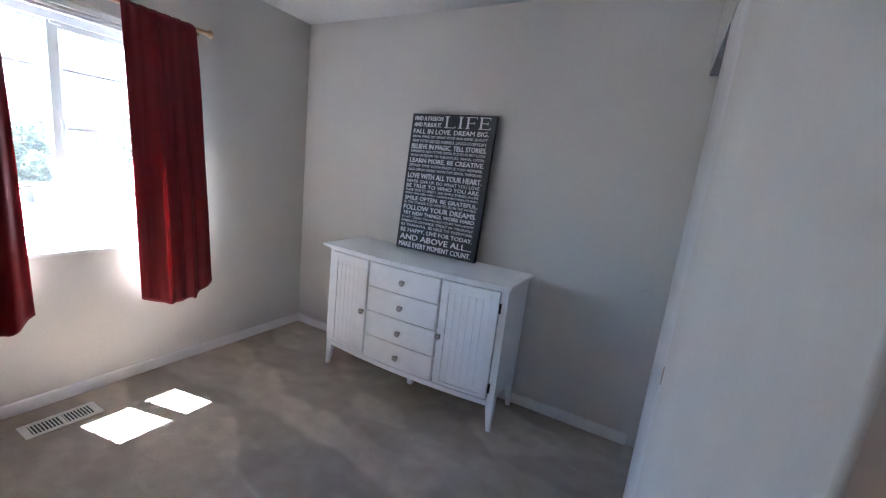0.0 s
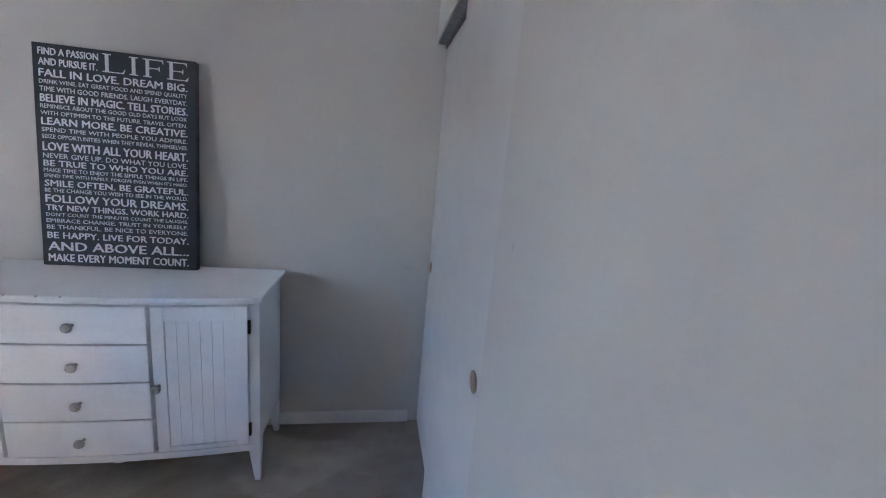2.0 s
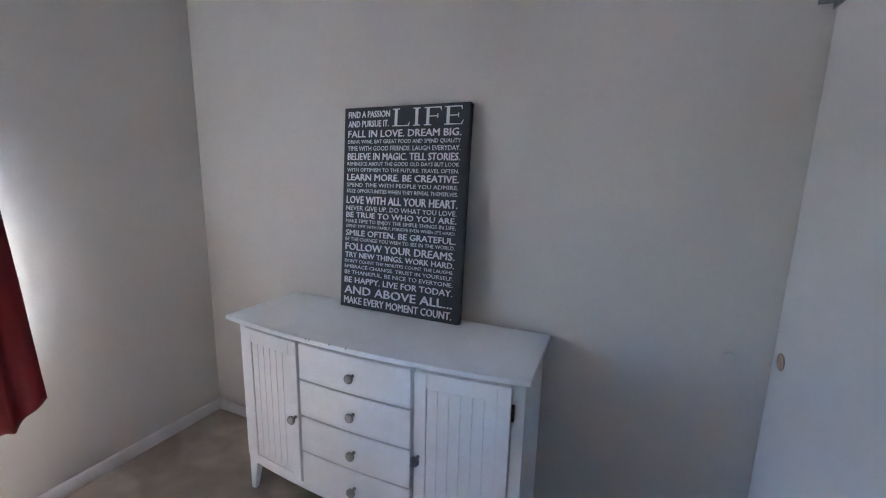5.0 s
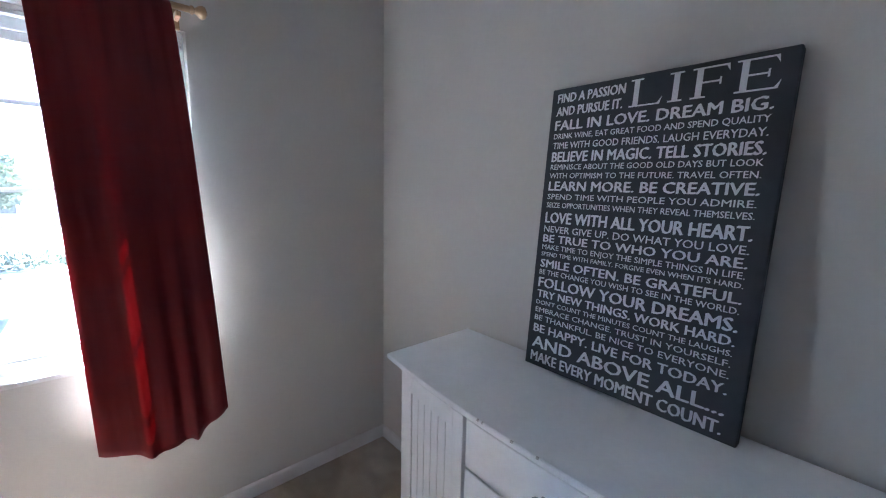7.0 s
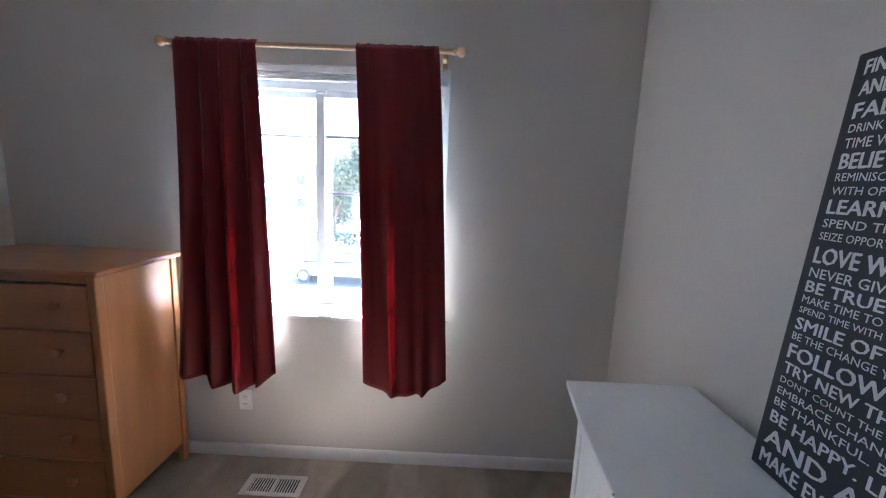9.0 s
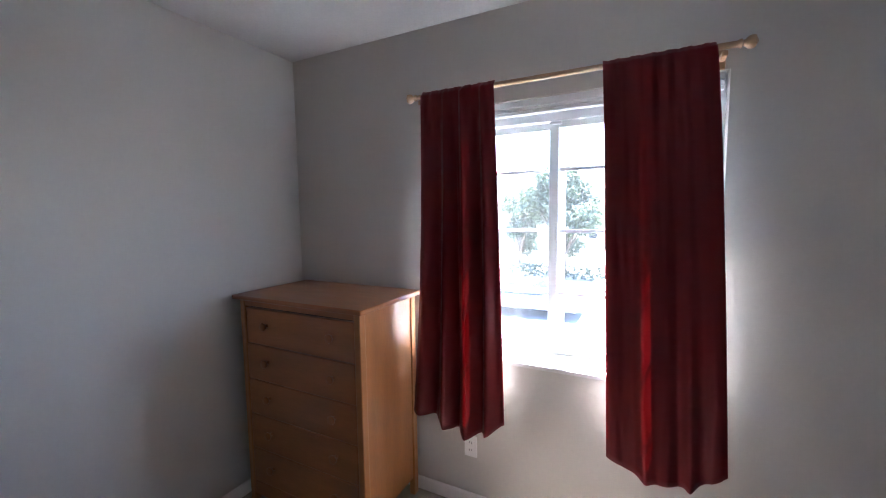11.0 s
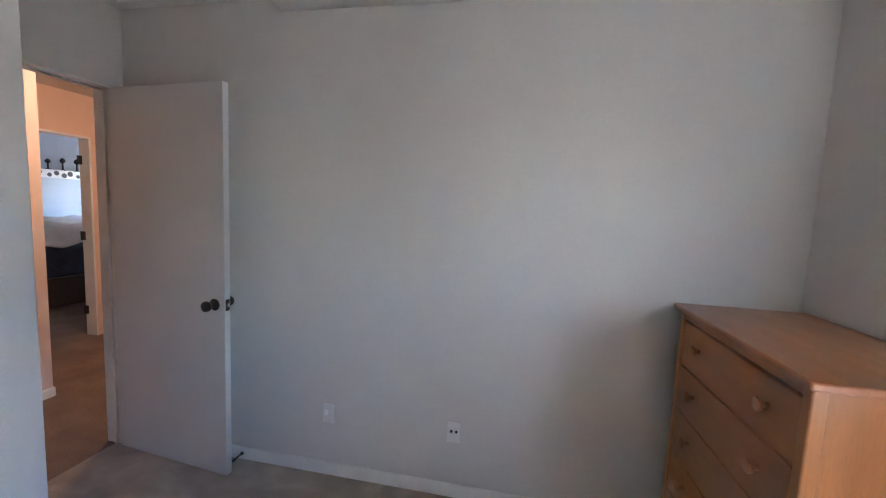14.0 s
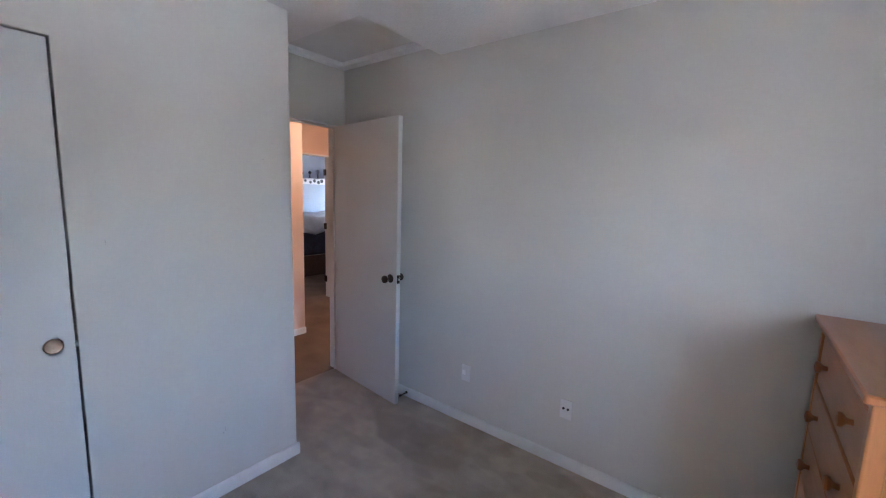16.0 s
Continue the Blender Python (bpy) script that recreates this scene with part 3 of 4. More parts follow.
# ---- dresser ----
dr_m = at(0.29, 0.46, 0)
ds = thing("dresser", dr_m, "honey-stained wooden chest of five drawers with round knobs", "dresser")
part("top", boxes((0.008, 0.040, 1.103, 0.512, 0.876, 1.126)), WOOD, ds, bevel=0.006)
BY0, BY1, FX = 0.075, 0.852, 0.492
for x0, x1 in ((0.035, 0.075), (FX - 0.040, FX)):
    for y0, y1 in ((BY0, BY0 + 0.034), (BY1 - 0.034, BY1)):
        part("post", boxes((x0, y0, 0, x1, y1, 1.103)), WOOD_UP_LIT, ds, bevel=0.005)
for y in (BY0 + 0.008, BY1 - 0.026):
    part("side_panel", boxes((0.075, y, 0.10, FX - 0.040, y + 0.018, 1.103)), WOOD_UP_LIT, ds)
part("back_panel", boxes((0.040, BY0 + 0.034, 0.10, 0.050, BY1 - 0.034, 1.103)), WOOD_UP_LIT, ds)
part("top_rail", boxes((FX - 0.028, BY0 + 0.034, 1.072, FX - 0.004, BY1 - 0.034, 1.103)), WOOD, ds, bevel=0.002)
part("bottom_rail", boxes((FX - 0.028, BY0 + 0.034, 0.050, FX - 0.004, BY1 - 0.034, 0.122)), WOOD, ds, bevel=0.003)
# black sheet behind the fronts gives the drawer gaps their shade
part("inner_back", boxes((FX - 0.040, BY0 + 0.034, 0.122, FX - 0.034, BY1 - 0.034, 1.072)), DARK, ds)
W_KNOB = [(0.009, 0), (0.008, 0.008), (0.011, 0.014), (0.019, 0.020), (0.021, 0.026), (0.018, 0.031), (0.005, 0.034)]
for i in range(5):
    z1 = 1.062 - i * 0.1875
    d = part("drawer", boxes((FX - 0.030, BY0 + 0.038, z1 - 0.1835, FX - 0.006 + 0.004 * (i > 0), BY1 - 0.038, z1)), WOOD, ds, bevel=0.004)
    for y in (0.262, 0.690):
        bm = bmesh.new()
        lathe(bm, W_KNOB, at(FX - 0.006 + 0.004 * (i > 0), y, z1 - 0.080) @ AX_X, 18)
        part("knob", bm, WOOD, d, "round turned wooden knob")

# ---- curtains and rod ----
ROD_X, ROD_Z = 0.075, 2.092
rod = thing("curtain_rod", at(0, 1.545, ROD_Z), "light wooden curtain rod with turned finials", "curtain rod")
bm = bmesh.new()
lathe(bm, [(0.0115, 0), (0.0115, 1.30)], at(ROD_X, 0.897, ROD_Z) @ AX_Y, 20)
part("pole", bm, POLE, rod)
FINIAL = [(0.0125, -0.004), (0.015, 0.0), (0.015, 0.006), (0.010, 0.010), (0.012, 0.016), (0.020, 0.024), (0.023, 0.034), (0.020, 0.044), (0.008, 0.050), (0.003, 0.052)]
for y, m in ((0.905, AX_NY), (2.190, AX_Y)):
    bm = bmesh.new()
    lathe(bm, FINIAL, at(ROD_X, y, ROD_Z) @ m, 20)
    part("finial", bm, POLE, rod, "turned wooden finial")
for y in (0.926, 2.150):
    bm = boxes((0, y - 0.012, ROD_Z - 0.060, 0.014, y + 0.012, ROD_Z + 0.020), (0.014, y - 0.009, ROD_Z - 0.034, ROD_X + 0.004, y + 0.009, ROD_Z - 0.014))
    part("bracket", bm, POLE, rod, bevel=0.004)


def curtain(top, low, folds, hem, gap, flare, label, seed):
    """A pocketed curtain: top and low are its y ranges, folds lists (place, width, depth), hem its lowest z by place;
    gap is where its two lining panels part, and how wide; flare how late its south edge spreads."""
    nu, nv = 120, 60
    hem_u, hem_z = [h[0] for h in hem], [h[1] for h in hem]

    def place(u, v, back=0.0):
        south = top[0] + (low[0] - top[0]) * v ** flare
        north = top[1] + (low[1] - top[1]) * v ** 0.8
        y = south + (north - south) * u
        depth = sum(d * math.exp(-((u - p - 0.02 * math.sin(v * 2.6 + p * 9)) / w) ** 2) for p, w, d in folds)
        gather = 0.004 * math.sin(u * 46) * (1 - v) ** 2 + 0.003 * math.sin(u * 31 + 1.3) * (1 - v)
        x = ROD_X + 0.023 + gather + depth * (0.18 + 0.82 * min(1.0, v * 1.6)) + 0.006 * noise.noise(Vector((u * 5, v * 3, seed)))
        x += 0.0022 * noise.noise(Vector((u * 22, v * 9, seed + 7)))
        if v < 0.07:
            x = max(x, ROD_X + 0.020)
        if v == 0:
            x = ROD_X + 0.004
        ztop = ROD_Z + 0.018 + 0.0015 * math.sin(u * 40 + seed) + 0.001 * math.sin(u * 97)
        return Vector((x - back, y, ztop + (float(np.interp(u, hem_u, hem_z)) - ztop) * v))

    def sheet(bm, u0, u1, v0, v1, n, m, back):
        """A sheet whose side edges u0 and u1 may depend on v."""
        rows = []
        for j in range(m + 1):
            v = v0 + (v1 - v0) * j / m
            a, b = u0(v), u1(v)
            rows.append([bm.verts.new(place(a + (b - a) * i / n, v, back)) for i in range(n + 1)])
        for p, q in zip(rows, rows[1:]):
            for i in range(n):
                bm.faces.new((p[i], p[i + 1], q[i + 1], q[i]))

    c = thing("curtain", at(ROD_X, (low[0] + low[1]) / 2, 0.45), label, "curtain", "window curtains")
    bm = bmesh.new()
    sheet(bm, lambda v: 0.0, lambda v: 1.0, 0.0, 1.0, nu, nv, 0.0)
    cloth = part("cloth", bm, CURTAIN, c, soft=180)
    mod = cloth.modifiers.new("cloth", "SOLIDIFY")
    mod.thickness, mod.offset = 0.002, 0

    def half(v):
        return gap[1] * (0.65 + 0.35 * v)

    # unseen gap added in the lining so window light glows through as a stripe
    for u0, u1 in ((lambda v: 0.02, lambda v: gap[0] - half(v)), (lambda v: gap[0] + half(v), lambda v: 0.98)):
        bm = bmesh.new()
        sheet(bm, u0, u1, 0.04, 0.97, 50, 40, 0.012)
        part("lining", bm, LINING, c, "pale cloth lining panel", soft=180)
    return c


curtain((0.945, 1.312), (0.880, 1.362), [(0.07, 0.07, 0.034), (0.22, 0.06, -0.044), (0.36, 0.05, 0.034), (0.47, 0.04, -0.042), (0.60, 0.06, 0.050), (0.74, 0.05, -0.040), (0.86, 0.07, 0.038), (0.97, 0.05, -0.010)],
        [(0, 0.505), (0.16, 0.49), (0.34, 0.478), (0.36, 0.452), (0.56, 0.448), (0.62, 0.44), (0.80, 0.46), (1, 0.535)], (0.60, 0.055), 2.2, "dark red curtain with uneven hem hanging beside the window", 1)
curtain((1.756, 2.122), (1.806, 2.220), [(0.06, 0.08, 0.014), (0.36, 0.060, 0.040), (0.48, 0.10, 0.014), (0.61, 0.05, -0.018), (0.71, 0.045, 0.020), (0.83, 0.06, -0.010), (0.94, 0.07, 0.014)],
        [(0, 0.515), (0.18, 0.48), (0.36, 0.455), (0.62, 0.450), (0.68, 0.462), (0.72, 0.455), (0.86, 0.50), (1, 0.545)], (0.36, 0.042), 0.8, "dark red curtain beside the window with a bright stripe where its lining parts", 2)

# flat disc added for a faint lighter spot on the north wall
bm = bmesh.new()
lathe(bm, [(0.020, 0), (0.020, 0.002), (0.016, 0.0035), (0.003, 0.004)], at(2.653, N, 0.903) @ AX_NY, 20)
single("wall_bumper", bm, PAINT, "small round disc on the wall in the wall's own paint", "bumper")

# ---- outlets and floor register ----
def wall_plate(name, m, slots, mat, label):
    """A plate in the local xz plane, facing local -y."""
    p = thing(name, m, label, "outlet")
    part("plate", boxes((-0.035, -0.006, -0.057, 0.035, 0, 0.057)), mat, p, bevel=0.003, local=True)
    for kind, x, z in slots:
        if kind == "face":
            bm = boxes((x - 0.017, -0.009, z - 0.014, x + 0.017, -0.006, z + 0.014))
            f = part("socket_face", bm, mat, p, bevel=0.004, local=True)
            for dx in (-0.006, 0.006):
                part("slot", boxes((x + dx - 0.0012, -0.0096, z - 0.004, x + dx + 0.0012, -0.009, z + 0.006)), DARK, f, local=True)
        elif kind == "jack":
            bm = bmesh.new()
            lathe(bm, [(0.0065, 0), (0.0065, 0.006), (0.004, 0.010)], at(x, -0.006, z) @ AX_NY, 12)
            part("jack", bm, BRONZE, p, local=True)
        elif kind == "button":
            part("insert", boxes((x - 0.012, -0.012, z - 0.016, x + 0.012, -0.006, z + 0.016)), PLASTIC, p, bevel=0.002, local=True)
    return p


wall_plate("wall_outlet", pose(0, 1.153, 0.326, 0, 0, 90), [("face", 0, 0.020), ("face", 0, -0.020)], PLASTIC, "white duplex wall outlet below the window")
wall_plate("wall_outlet", pose(2.154, 0, 0.354, 0, 0, 180), [("button", -0.012, 0.004)], TRIM, "off-white jack plate with a white insert")
wall_plate("wall_outlet", pose(1.462, 0, 0.352, 0, 0, 180), [("jack", -0.013, 0.004), ("jack", 0.013, 0.004)], TRIM, "off-white wall plate with two dark jacks")

reg = thing("floor_register", at(0.19, 1.41, 0), "beige metal floor register with louvres in the carpet", "vent")
RX0, RX1, RY0, RY1 = 0.145, 0.280, 1.245, 1.540
part("frame", boxes((RX0, RY0, 0, RX0 + 0.022, RY1, 0.006), (RX1 - 0.022, RY0, 0, RX1, RY1, 0.006), (RX0 + 0.022, RY0, 0, RX1 - 0.022, RY0 + 0.03, 0.006),
                    (RX0 + 0.022, RY1 - 0.03, 0, RX1 - 0.022, RY1, 0.006), (RX0 + 0.022, 1.3855, 0, RX1 - 0.022, 1.3995, 0.006)), REGISTER, reg, bevel=0.002)
# flat black sheet in place of the shaded hollow under the louvres
part("duct", boxes((RX0 + 0.022, RY0 + 0.03, 0.0005, RX1 - 0.022, RY1 - 0.03, 0.0012)), DARK, reg)
for k in range(18):
    y = 1.2825 + k * 0.0132 + (0.0 if k < 8 else 0.004)
    if abs(y - 1.3925) < 0.010:
        continue
    part("louvre", boxes((RX0 + 0.022, y - 0.0022, 0.001, RX1 - 0.022, y + 0.0022, 0.005)), REGISTER, reg)

# ---- hall and the far room ----
setting("wall_hall_east", boxes((4.47, -0.27, 0, 4.59, N, CEIL), (4.59, -0.27, 0, 5.50, -0.15, CEIL)), HALL_PAINT_LIT, "hall wall with warm lamplight in its paint colour", "wall", bevel=0.003)
setting("wall_hall_north", boxes((3.56, 2.2, 0, 4.47, 2.3, CEIL)), HALL_PAINT_LIT, "hall wall with warm lamplight in its paint colour", "wall")
setting("wall_hall_south", boxes((3.57, -1.95, 0, 5.50, -1.85, CEIL)), HALL_PAINT_LIT, "hall wall with warm lamplight in its paint colour", "wall")
setting("wall_far_door", boxes((5.50, -4.0, 0, 5.62, -1.385, CEIL), (5.50, -0.555, 0, 5.62, N, CEIL), (5.50, -1.385, 2.05, 5.62, -0.555, CEIL)), HALL_PAINT_LIT, "wall with the far doorway, warm lamplight in its paint colour", "wall")
FD = setting("door_frame_far", boxes((5.495, -1.385, 0, 5.625, -1.365, 2.05), (5.495, -0.575, 0, 5.625, -0.555, 2.05), (5.495, -1.365, 2.03, 5.625, -0.575, 2.05)), TRIM, "white painted door casing across the hall", "door frame", bevel=0.003)
for z in (0.27, 1.05, 1.82):
    part("hinge", boxes((5.585, -1.365, z - 0.045, 5.622, -1.360, z + 0.045), (5.616, -1.362, z - 0.045, 5.630, -1.348, z + 0.045)), BRONZE, FD, "dark bronze hinge", bevel=0.001)
baseboard("baseboard_hall", 4.47, -0.27, 4.47, 2.2, -1, 0)
baseboard("baseboard_hall_side", 4.47, -0.27, 5.48, -0.27, 0, -1)
setting("wall_far_east", boxes((8.40, -4.0, 0, 8.52, N, CEIL)), FAR_PAINT_LIT, "bedroom wall with bluish daylight in its paint colour", "wall")
setting("wall_far_south", boxes((5.62, -4.12, 0, 7.2, -4.0, CEIL), (7.9, -4.12, 0, 8.4, -4.0, CEIL), (7.2, -4.12, 0, 7.9, -4.0, 0.9), (7.2, -4.12, 1.65, 7.9, -4.0, CEIL)), FAR_PAINT_LIT, "wall with a window opening, bluish daylight in its paint colour", "wall")
setting("wall_far_north", boxes((5.62, -0.02, 0, 8.4, 0.08, CEIL)), FAR_PAINT_LIT, "bedroom wall with bluish daylight in its paint colour", "wall")
setting("wall_hall_end", boxes((3.57, -4.12, 0, 5.50, -4.0, CEIL)), HALL_PAINT_LIT, "hall end wall with warm lamplight in its paint colour", "wall")
lamp = thing("ceiling_lamp", at(4.0, -0.7, CEIL), "warm frosted dome ceiling lamp in the hall", "ceiling lamp")
bm = bmesh.new()
lathe(bm, [(0.15, 0), (0.15, 0.018), (0.13, 0.02)], at(4.0, -0.7, CEIL - 0.02), 28)
part("base", bm, TRIM, lamp)
bm = bmesh.new()
lathe(bm, [(0.02, -0.085), (0.07, -0.075), (0.11, -0.05), (0.125, -0.02), (0.125, -0.0)], at(4.0, -0.7, CEIL - 0.02), 28)
part("shade", bm, glow("lamp_glow", (1.0, 0.66, 0.42), 2.3), lamp, "glowing frosted glass dome")

QUILT = material("white_quilt", (0.66, 0.64, 0.66), 0.85, spread=0.12, scale=7, fine=0.05, fine_scale=60, bump=0.006, bump_scale=22)
NAVY = material("navy_cloth", (0.035, 0.040, 0.065), 0.9, spread=0.2, scale=9, fine=0.1, fine_scale=200)
DARK_WOOD = material("dark_wood", (0.055, 0.026, 0.014), 0.45, spread=0.2, scale=6, fine=0.1, fine_scale=50, stretch=(1, 6, 6))
bed = thing("bed", at(7.6, -2.0, 0), "tall bed with a rumpled white quilt and navy skirt", "bed")
part("bed_frame", boxes((6.80, -3.4, 0.05, 8.36, -0.6, 0.42), (6.84, -3.36, 0, 6.92, -3.28, 0.05), (6.84, -0.72, 0, 6.92, -0.64, 0.05)), DARK_WOOD, bed, bevel=0.01)
part("mattress", boxes((6.82, -3.38, 0.42, 8.36, -0.62, 0.80)), NAVY, bed, bevel=0.04)
bm = bmesh.new()
vs = {}
for i in range(25):
    for j in range(41):
        u, v = i / 24, j / 40
        edge = min(1.0, u * 6)
        z = 1.10 + 0.05 * noise.noise(Vector((u * 5, v * 9, 2))) - (1 - edge) * (0.26 + 0.05 * noise.noise(Vector((v * 11, 3, 1))))
        vs[i, j] = bm.verts.new((6.79 + u * 1.55 + 0.02 * noise.noise(Vector((v * 14, u * 3, 5))), -3.4 + v * 2.8, max(z, 0.80)))
for i in range(24):
    for j in range(40):
        bm.faces.new((vs[i, j], vs[i + 1, j], vs[i + 1, j + 1], vs[i, j + 1]))
q = part("quilt", bm, QUILT, bed, soft=180)
q.modifiers.new("thick", "SOLIDIFY").thickness = 0.03
shelf = thing("wall_shelf", at(8.38, -2.9, 1.75), "white wall shelf with patterned edge and dark things on it", "shelf")
part("board", boxes((8.20, -3.5, 1.80, 8.40, -1.9, 1.825)), TRIM, shelf, bevel=0.003)
part("valance", boxes((8.20, -3.5, 1.70, 8.212, -1.9, 1.80)), TRIM, shelf)
rng = random.Random(4)
for k in range(16):
    y = -3.45 + k * 0.1
    bm = bmesh.new()
    lathe(bm, [(0.004, 0), (0.030 + 0.012 * rng.random(), 0.001), (0.004, 0.003)], at(8.200, y + 0.03 * rng.random(), 1.745 + 0.03 * (k % 2)) @ AX_NX, 9)
    part("spot", bm, DARK, shelf)
for k in range(7):
    y = -3.3 + k * 0.20
    h = 0.10 + 0.10 * rng.random()
    ornament = thing("shelf_ornament", at(8.3, y, 1.825), "small dark figurine standing on the shelf", "ornament", "ornaments on the shelf")
    bm = bmesh.new()
    lathe(bm, [(0.035, 0), (0.038, 0.01), (0.012, 0.02), (0.010, h * 0.6), (0.030, h * 0.7), (0.036, h * 0.85), (0.02, h), (0.004, h + 0.01)], at(8.3, y, 1.825), 14)
    part("body", bm, DARK, ornament)

# ---- outside ----
CONCRETE = material("concrete", (0.42, 0.41, 0.39), 0.9, spread=0.10, scale=0.8, fine=0.08, fine_scale=30, bump=0.004, bump_scale=40)
ASPHALT = material("asphalt", (0.10, 0.10, 0.10), 0.9, spread=0.15, scale=0.6, fine=0.15, fine_scale=60, bump=0.004, bump_scale=90)
GRAVEL = material("dry_ground", (0.33, 0.30, 0.25), 0.95, spread=0.2, scale=0.5, fine=0.25, fine_scale=18, bump=0.02, bump_scale=30)
SIDING = material("siding", (0.50, 0.46, 0.40), 0.7, spread=0.06, scale=1.2)
MAROON = material("maroon_siding", (0.24, 0.15, 0.15), 0.7, spread=0.08, scale=1.2)
ROOF = material("roof_shingles", (0.13, 0.115, 0.11), 0.9, spread=0.2, scale=1.5, fine=0.2, fine_scale=20)
BARK = material("bark", (0.12, 0.09, 0.065), 0.95, spread=0.25, scale=6, fine=0.2, fine_scale=40, bump=0.02, bump_scale=25)
LEAF = translucent(material("leaves", (0.050, 0.064, 0.036), 0.6, spread=0.3, scale=1.2, fine=0.25, fine_scale=9), (0.07, 0.09, 0.035), 0.22)
CARPAINT = material("car_paint", (0.10, 0.11, 0.13), 0.25, 0.4, spread=0.05, scale=3, coat=0.6)
CARGLASS = material("car_glass", (0.03, 0.035, 0.04), 0.08, spread=0.05, scale=3)
TYRE = material("tyre_rubber", (0.02, 0.02, 0.02), 0.8)
setting("ground", boxes((-600, -600, GROUND - 0.5, 600, 600, GROUND)), GRAVEL, "pale dry ground reaching the horizon", "ground")
setting("pavement", boxes((-13.2, -60, GROUND, -0.16, 60, GROUND + 0.10)), CONCRETE, "sunlit pale concrete drive in front of the house", "pavement", bevel=0.02)
setting("road", boxes((-21.0, -60, GROUND, -13.6, 60, GROUND + 0.02)), ASPHALT, "grey asphalt street", "road")
setting("pavement_far", boxes((-23.5, -60, GROUND, -21.2, 60, GROUND + 0.12)), CONCRETE, "pale concrete pavement across the street", "pavement", bevel=0.02)
setting("wall_lower", boxes((-0.15, -4.12, GROUND, 9.0, N + 0.12, -0.255)), SIDING, "beige siding of the storey below", "wall")
bm = bmesh.new()
prism(bm, [(-0.15, -4.12, 2.605), (-0.15, N + 0.12, 2.605), (-0.15, (N - 4.0) / 2, 4.4)], (9.15, 0, 0))
setting("roof", bm, ROOF, "dark shingled gable roof", "roof")


def leaf_cloud(blobs, count, size, seed):
    """Many small bent leaf clumps spread over the shells of uneven blobs (x, y, z, radius)."""
    rng = np.random.RandomState(seed)
    r = np.array([b[3] for b in blobs])
    pick = rng.choice(len(blobs), count, p=r ** 2 / (r ** 2).sum())
    d = rng.normal(size=(count, 3))
    d /= np.linalg.norm(d, axis=1)[:, None]
    c = np.array([b[:3] for b in blobs])[pick] + d * (r[pick] * (0.55 + 0.5 * rng.rand(count)))[:, None] * np.array([1, 1, 0.85])
    a = rng.normal(size=(count, 3))
    b = np.cross(a, d + rng.normal(size=(count, 3)) * 0.6)
    a /= np.linalg.norm(a, axis=1)[:, None]
    b /= np.linalg.norm(b, axis=1)[:, None]
    s = size * (0.5 + rng.rand(count))[:, None]
    v = np.stack([c - a * s, c + b * s * 0.45 - d * s * 0.15, c + a * s, c - b * s * 0.45 - d * s * 0.15], 1).reshape(-1, 3)
    me = bpy.data.meshes.new("crown")
    me.from_pydata(v.tolist(), [], [(4 * i, 4 * i + 1, 4 * i + 2, 4 * i + 3) for i in range(count)])
    return me


def limb(bm, p, q, r0, r1, n=8):
    p, q = Vector(p), Vector(q)
    m = Matrix.Translation(p) @ (q - p).to_track_quat("Z", "Y").to_matrix().to_4x4()
    h = (q - p).length
    lathe(bm, [(r0, 0), ((r0 + r1) / 2 * 1.05, h * 0.5), (r1, h)], m, n)


def tree(x, y, high, wide, seed, label, count=5000):
    rng = random.Random(seed)
    t = thing("tree", at(x, y, GROUND), label, "tree", "street trees")
    bm = bmesh.new()
    fork = GROUND + high * 0.20
    limb(bm, (x, y, GROUND), (x + 0.1, y, fork), 0.22, 0.15, 12)
    blobs = []
    for k in range(13):
        a = k * 2.4 + rng.random()
        reach = wide * (0.25 + 0.5 * rng.random())
        top = (x + reach * math.cos(a), y + reach * math.sin(a), GROUND + high * (0.24 + 0.60 * rng.random()))
        limb(bm, (x + 0.1, y, fork - 0.2), top, 0.09, 0.03)
        blobs.append((*top, wide * (0.24 + 0.16 * rng.random())))
    blobs.append((x, y, GROUND + high * 0.84, wide * 0.34))
    blobs.append((x, y, GROUND + high * 0.58, wide * 0.42))
    part("trunk", bm, BARK, t)
    me = leaf_cloud(blobs, count, 0.16, seed)
    me.transform(ORIGIN[t])
    me.materials.append(LEAF)
    crown = new("crown", me)
    crown.parent = t
    tagged(crown, kind="stuff")
    return t


tree(-26.5, -3.0, 8.0, 3.1, 3, "full green street tree with a broad crown", 11000)
tree(-31.0, -7.5, 6.2, 2.6, 5, "smaller green tree beside the house")
tree(-34.0, 17.5, 8.5, 3.2, 8, "green tree beyond the street")
tree(-30.0, 9.5, 5.0, 2.2, 9, "low green tree beyond the street", 3500)


def hedge(x0, y0, x1, y1, h, seed):
    n = max(3, int(max(abs(x1 - x0), abs(y1 - y0)) / 0.6))
    blobs = [(x0 + (x1 - x0) * i / n, y0 + (y1 - y0) * i / n, GROUND + h * 0.5, h * 0.55) for i in range(n + 1)]
    me = leaf_cloud(blobs, 2500, 0.11, seed)
    me.materials.append(LEAF)
    tagged(new("shrubs", me), "low green shrubs along the pavement", "shrubs", kind="stuff")


hedge(-24.6, -7.0, -24.6, 4.0, 1.1, 4)
hedge(-10.0, 4.6, -10.0, 7.0, 0.9, 6)


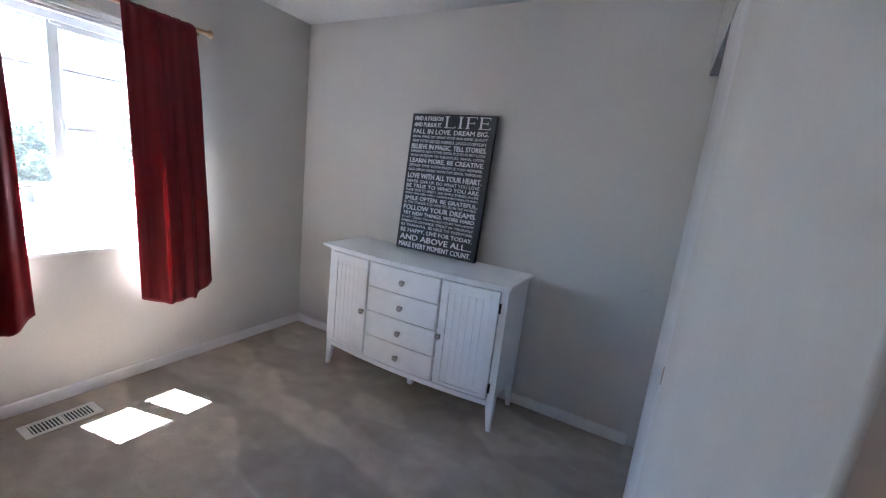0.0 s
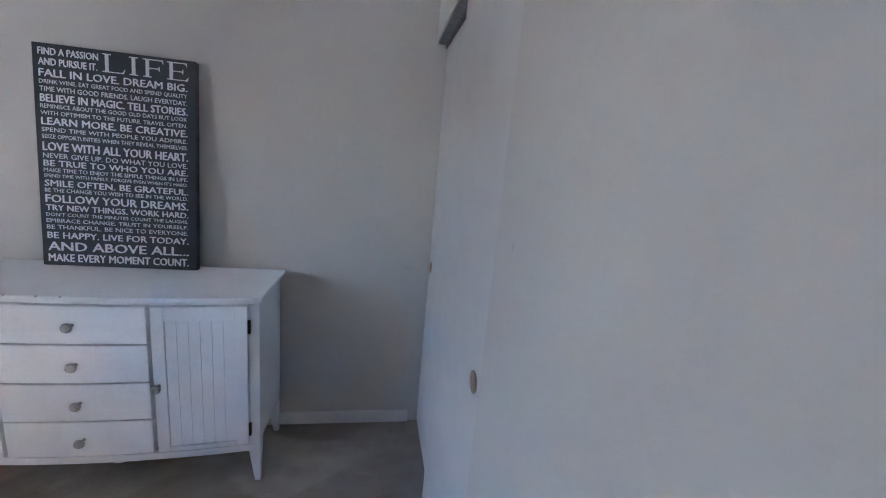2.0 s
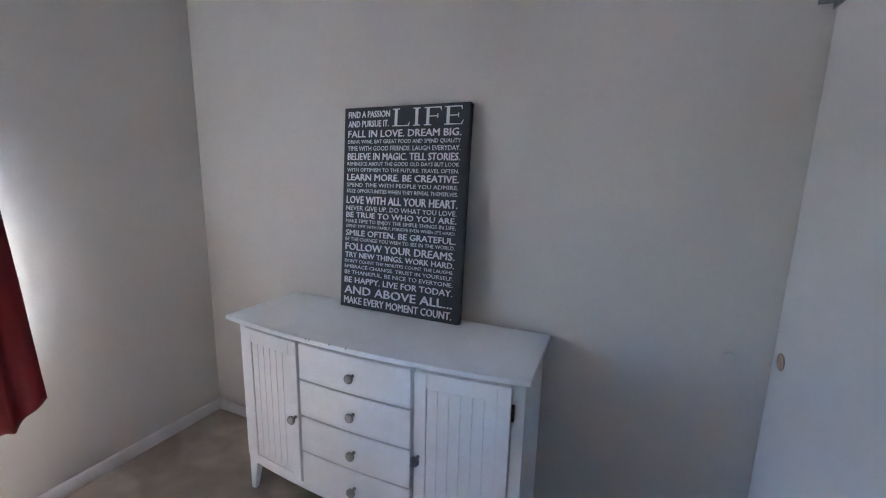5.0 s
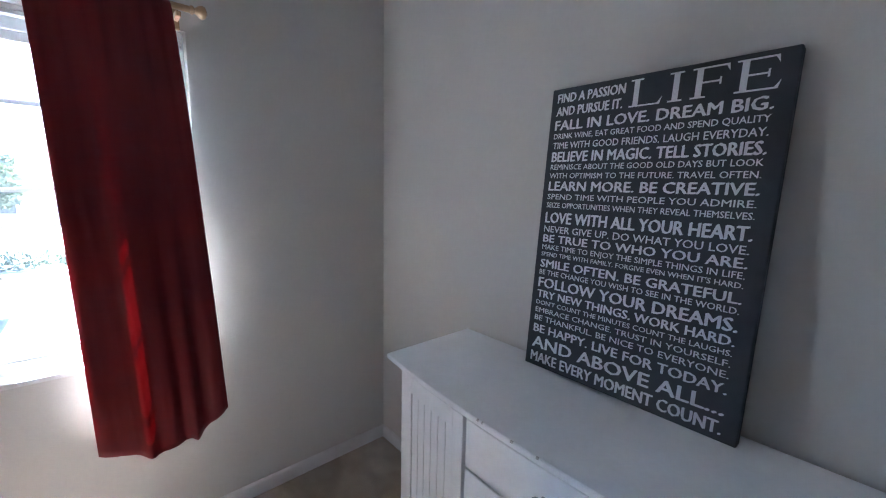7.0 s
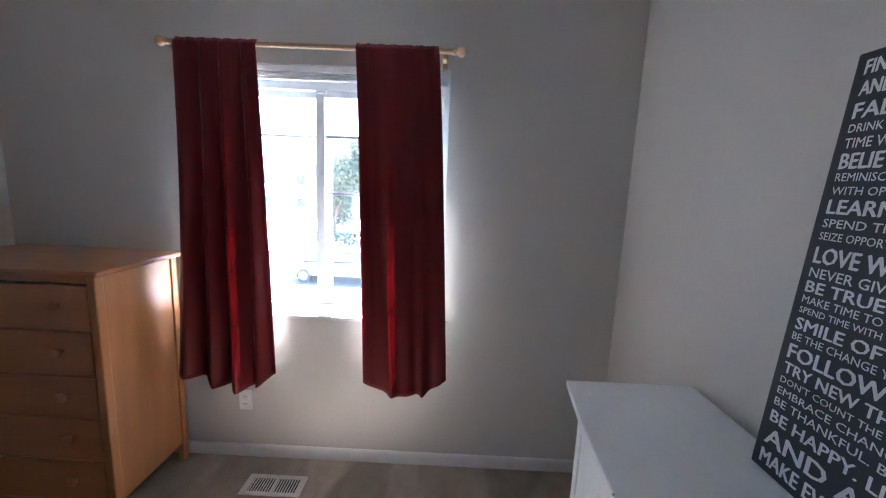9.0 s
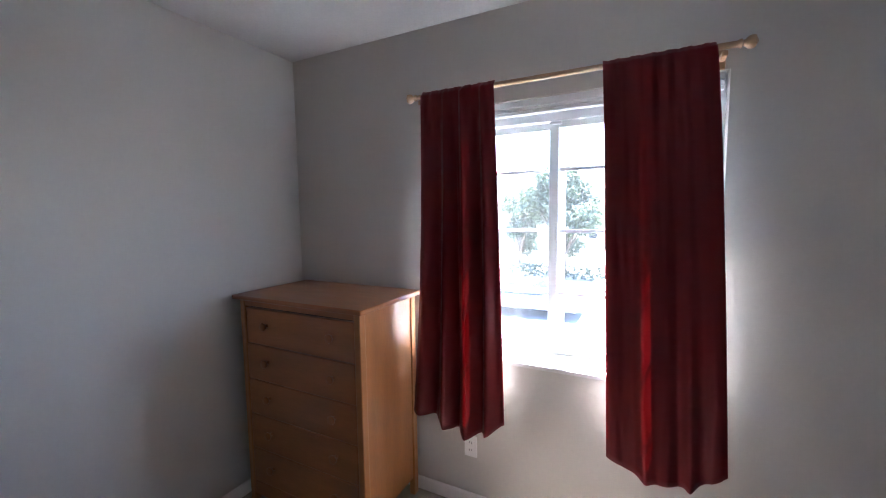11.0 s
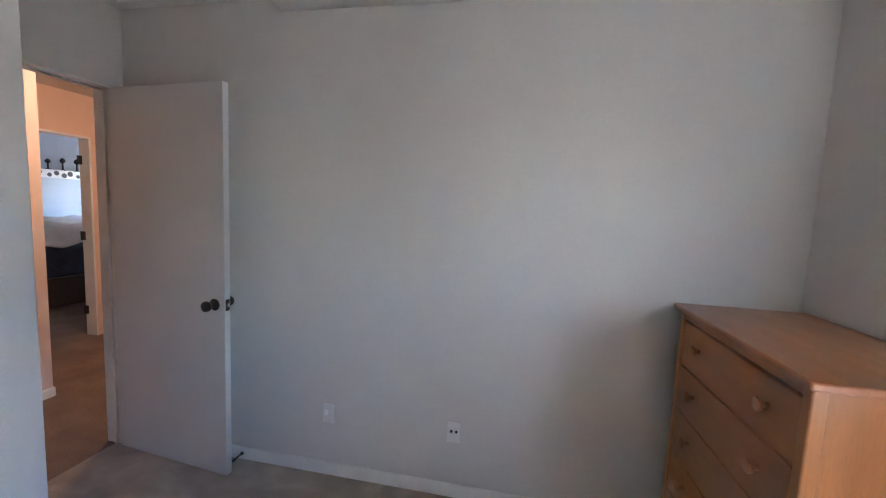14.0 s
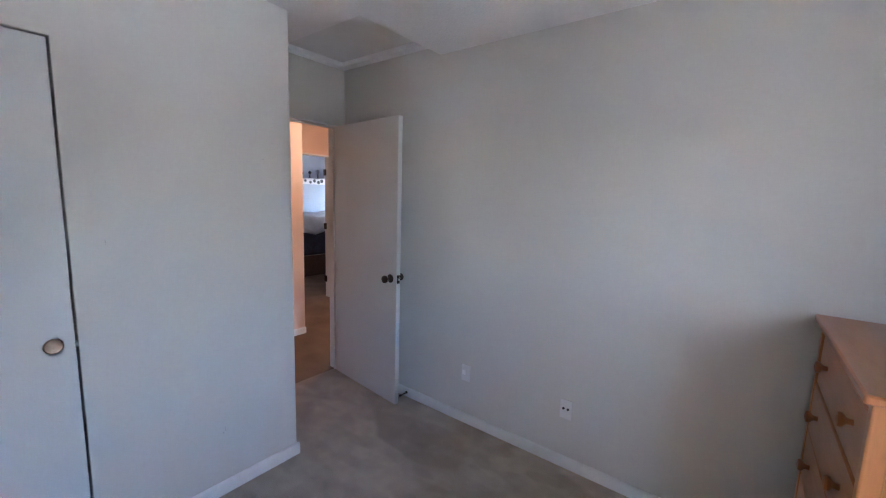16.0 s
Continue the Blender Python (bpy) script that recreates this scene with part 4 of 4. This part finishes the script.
def house(x, y, w, d, h, wall_mat, label):
    """A two-storey house whose front faces the street (+x)."""
    t = thing("house", at(x, y, GROUND), label, "house", "houses across the street")
    part("wall", boxes((x - d, y - w / 2, GROUND, x, y + w / 2, GROUND + h)), wall_mat, t)
    bm = bmesh.new()
    prism(bm, [(x - d - 0.5, y - w / 2 - 0.5, GROUND + h), (x + 0.5, y - w / 2 - 0.5, GROUND + h), (x - d / 2, y - w / 2 - 0.5, GROUND + h + 2.2)], (0, w + 1.0, 0))
    part("roof", bm, ROOF, t)
    for zz in (1.0, 3.7):
        for k in range(3):
            yy = y - w / 2 + w * (k + 0.5) / 3
            wd = part("window", boxes((x, yy - 0.6, GROUND + zz, x + 0.06, yy + 0.6, GROUND + zz + 1.3)), TRIM, t)
            part("pane", boxes((x + 0.06, yy - 0.52, GROUND + zz + 0.08, x + 0.07, yy + 0.52, GROUND + zz + 1.22)), CARGLASS, wd)


house(-44.0, 14.0, 11.0, 9.0, 5.6, MAROON, "dark red two-storey house across the street")
house(-46.0, -16.0, 13.0, 9.0, 5.4, SIDING, "beige two-storey house across the street")
house(-50.0, 0.0, 11.0, 9.0, 5.2, SIDING, "beige house behind the street tree")

car = thing("car", at(-15.2, -2.6, GROUND + 0.02), "dark blue saloon car parked at the kerb", "car")
g = GROUND + 0.02


def car_shell(name, prof, x0, x1, mat, bevel):
    bm = bmesh.new()
    prism(bm, [(x0, y, g + z) for y, z in prof], (x1 - x0, 0, 0))
    return part(name, bm, mat, car, bevel=bevel)


car_shell("body", [(-4.7, 0.30), (-4.75, 0.62), (-4.55, 0.86), (-3.5, 0.95), (-1.3, 0.95), (-0.5, 0.82), (-0.35, 0.55), (-0.4, 0.30)], -16.1, -14.35, CARPAINT, 0.06)
car_shell("cabin", [(-4.2, 0.93), (-3.6, 1.36), (-3.2, 1.42), (-2.2, 1.42), (-1.35, 0.93)], -16.0, -14.45, CARGLASS, 0.05)
car_shell("roof", [(-3.66, 1.36), (-3.2, 1.43), (-2.2, 1.43), (-2.05, 1.37)], -15.98, -14.47, CARPAINT, 0.03)
for y in (-3.95, -1.15):
    for x, m in ((-16.1, AX_X), (-14.35, AX_NX)):
        bm = bmesh.new()
        lathe(bm, [(0.20, -0.012), (0.31, -0.01), (0.32, 0.04), (0.32, 0.18), (0.30, 0.2)], at(x, y, g + 0.32) @ m, 20)
        wheel = part("wheel", bm, TYRE, car)
        bm = bmesh.new()
        lathe(bm, [(0.03, -0.03), (0.19, -0.018), (0.20, 0.0)], at(x, y, g + 0.32) @ m, 16)
        part("rim", bm, STEEL, wheel)
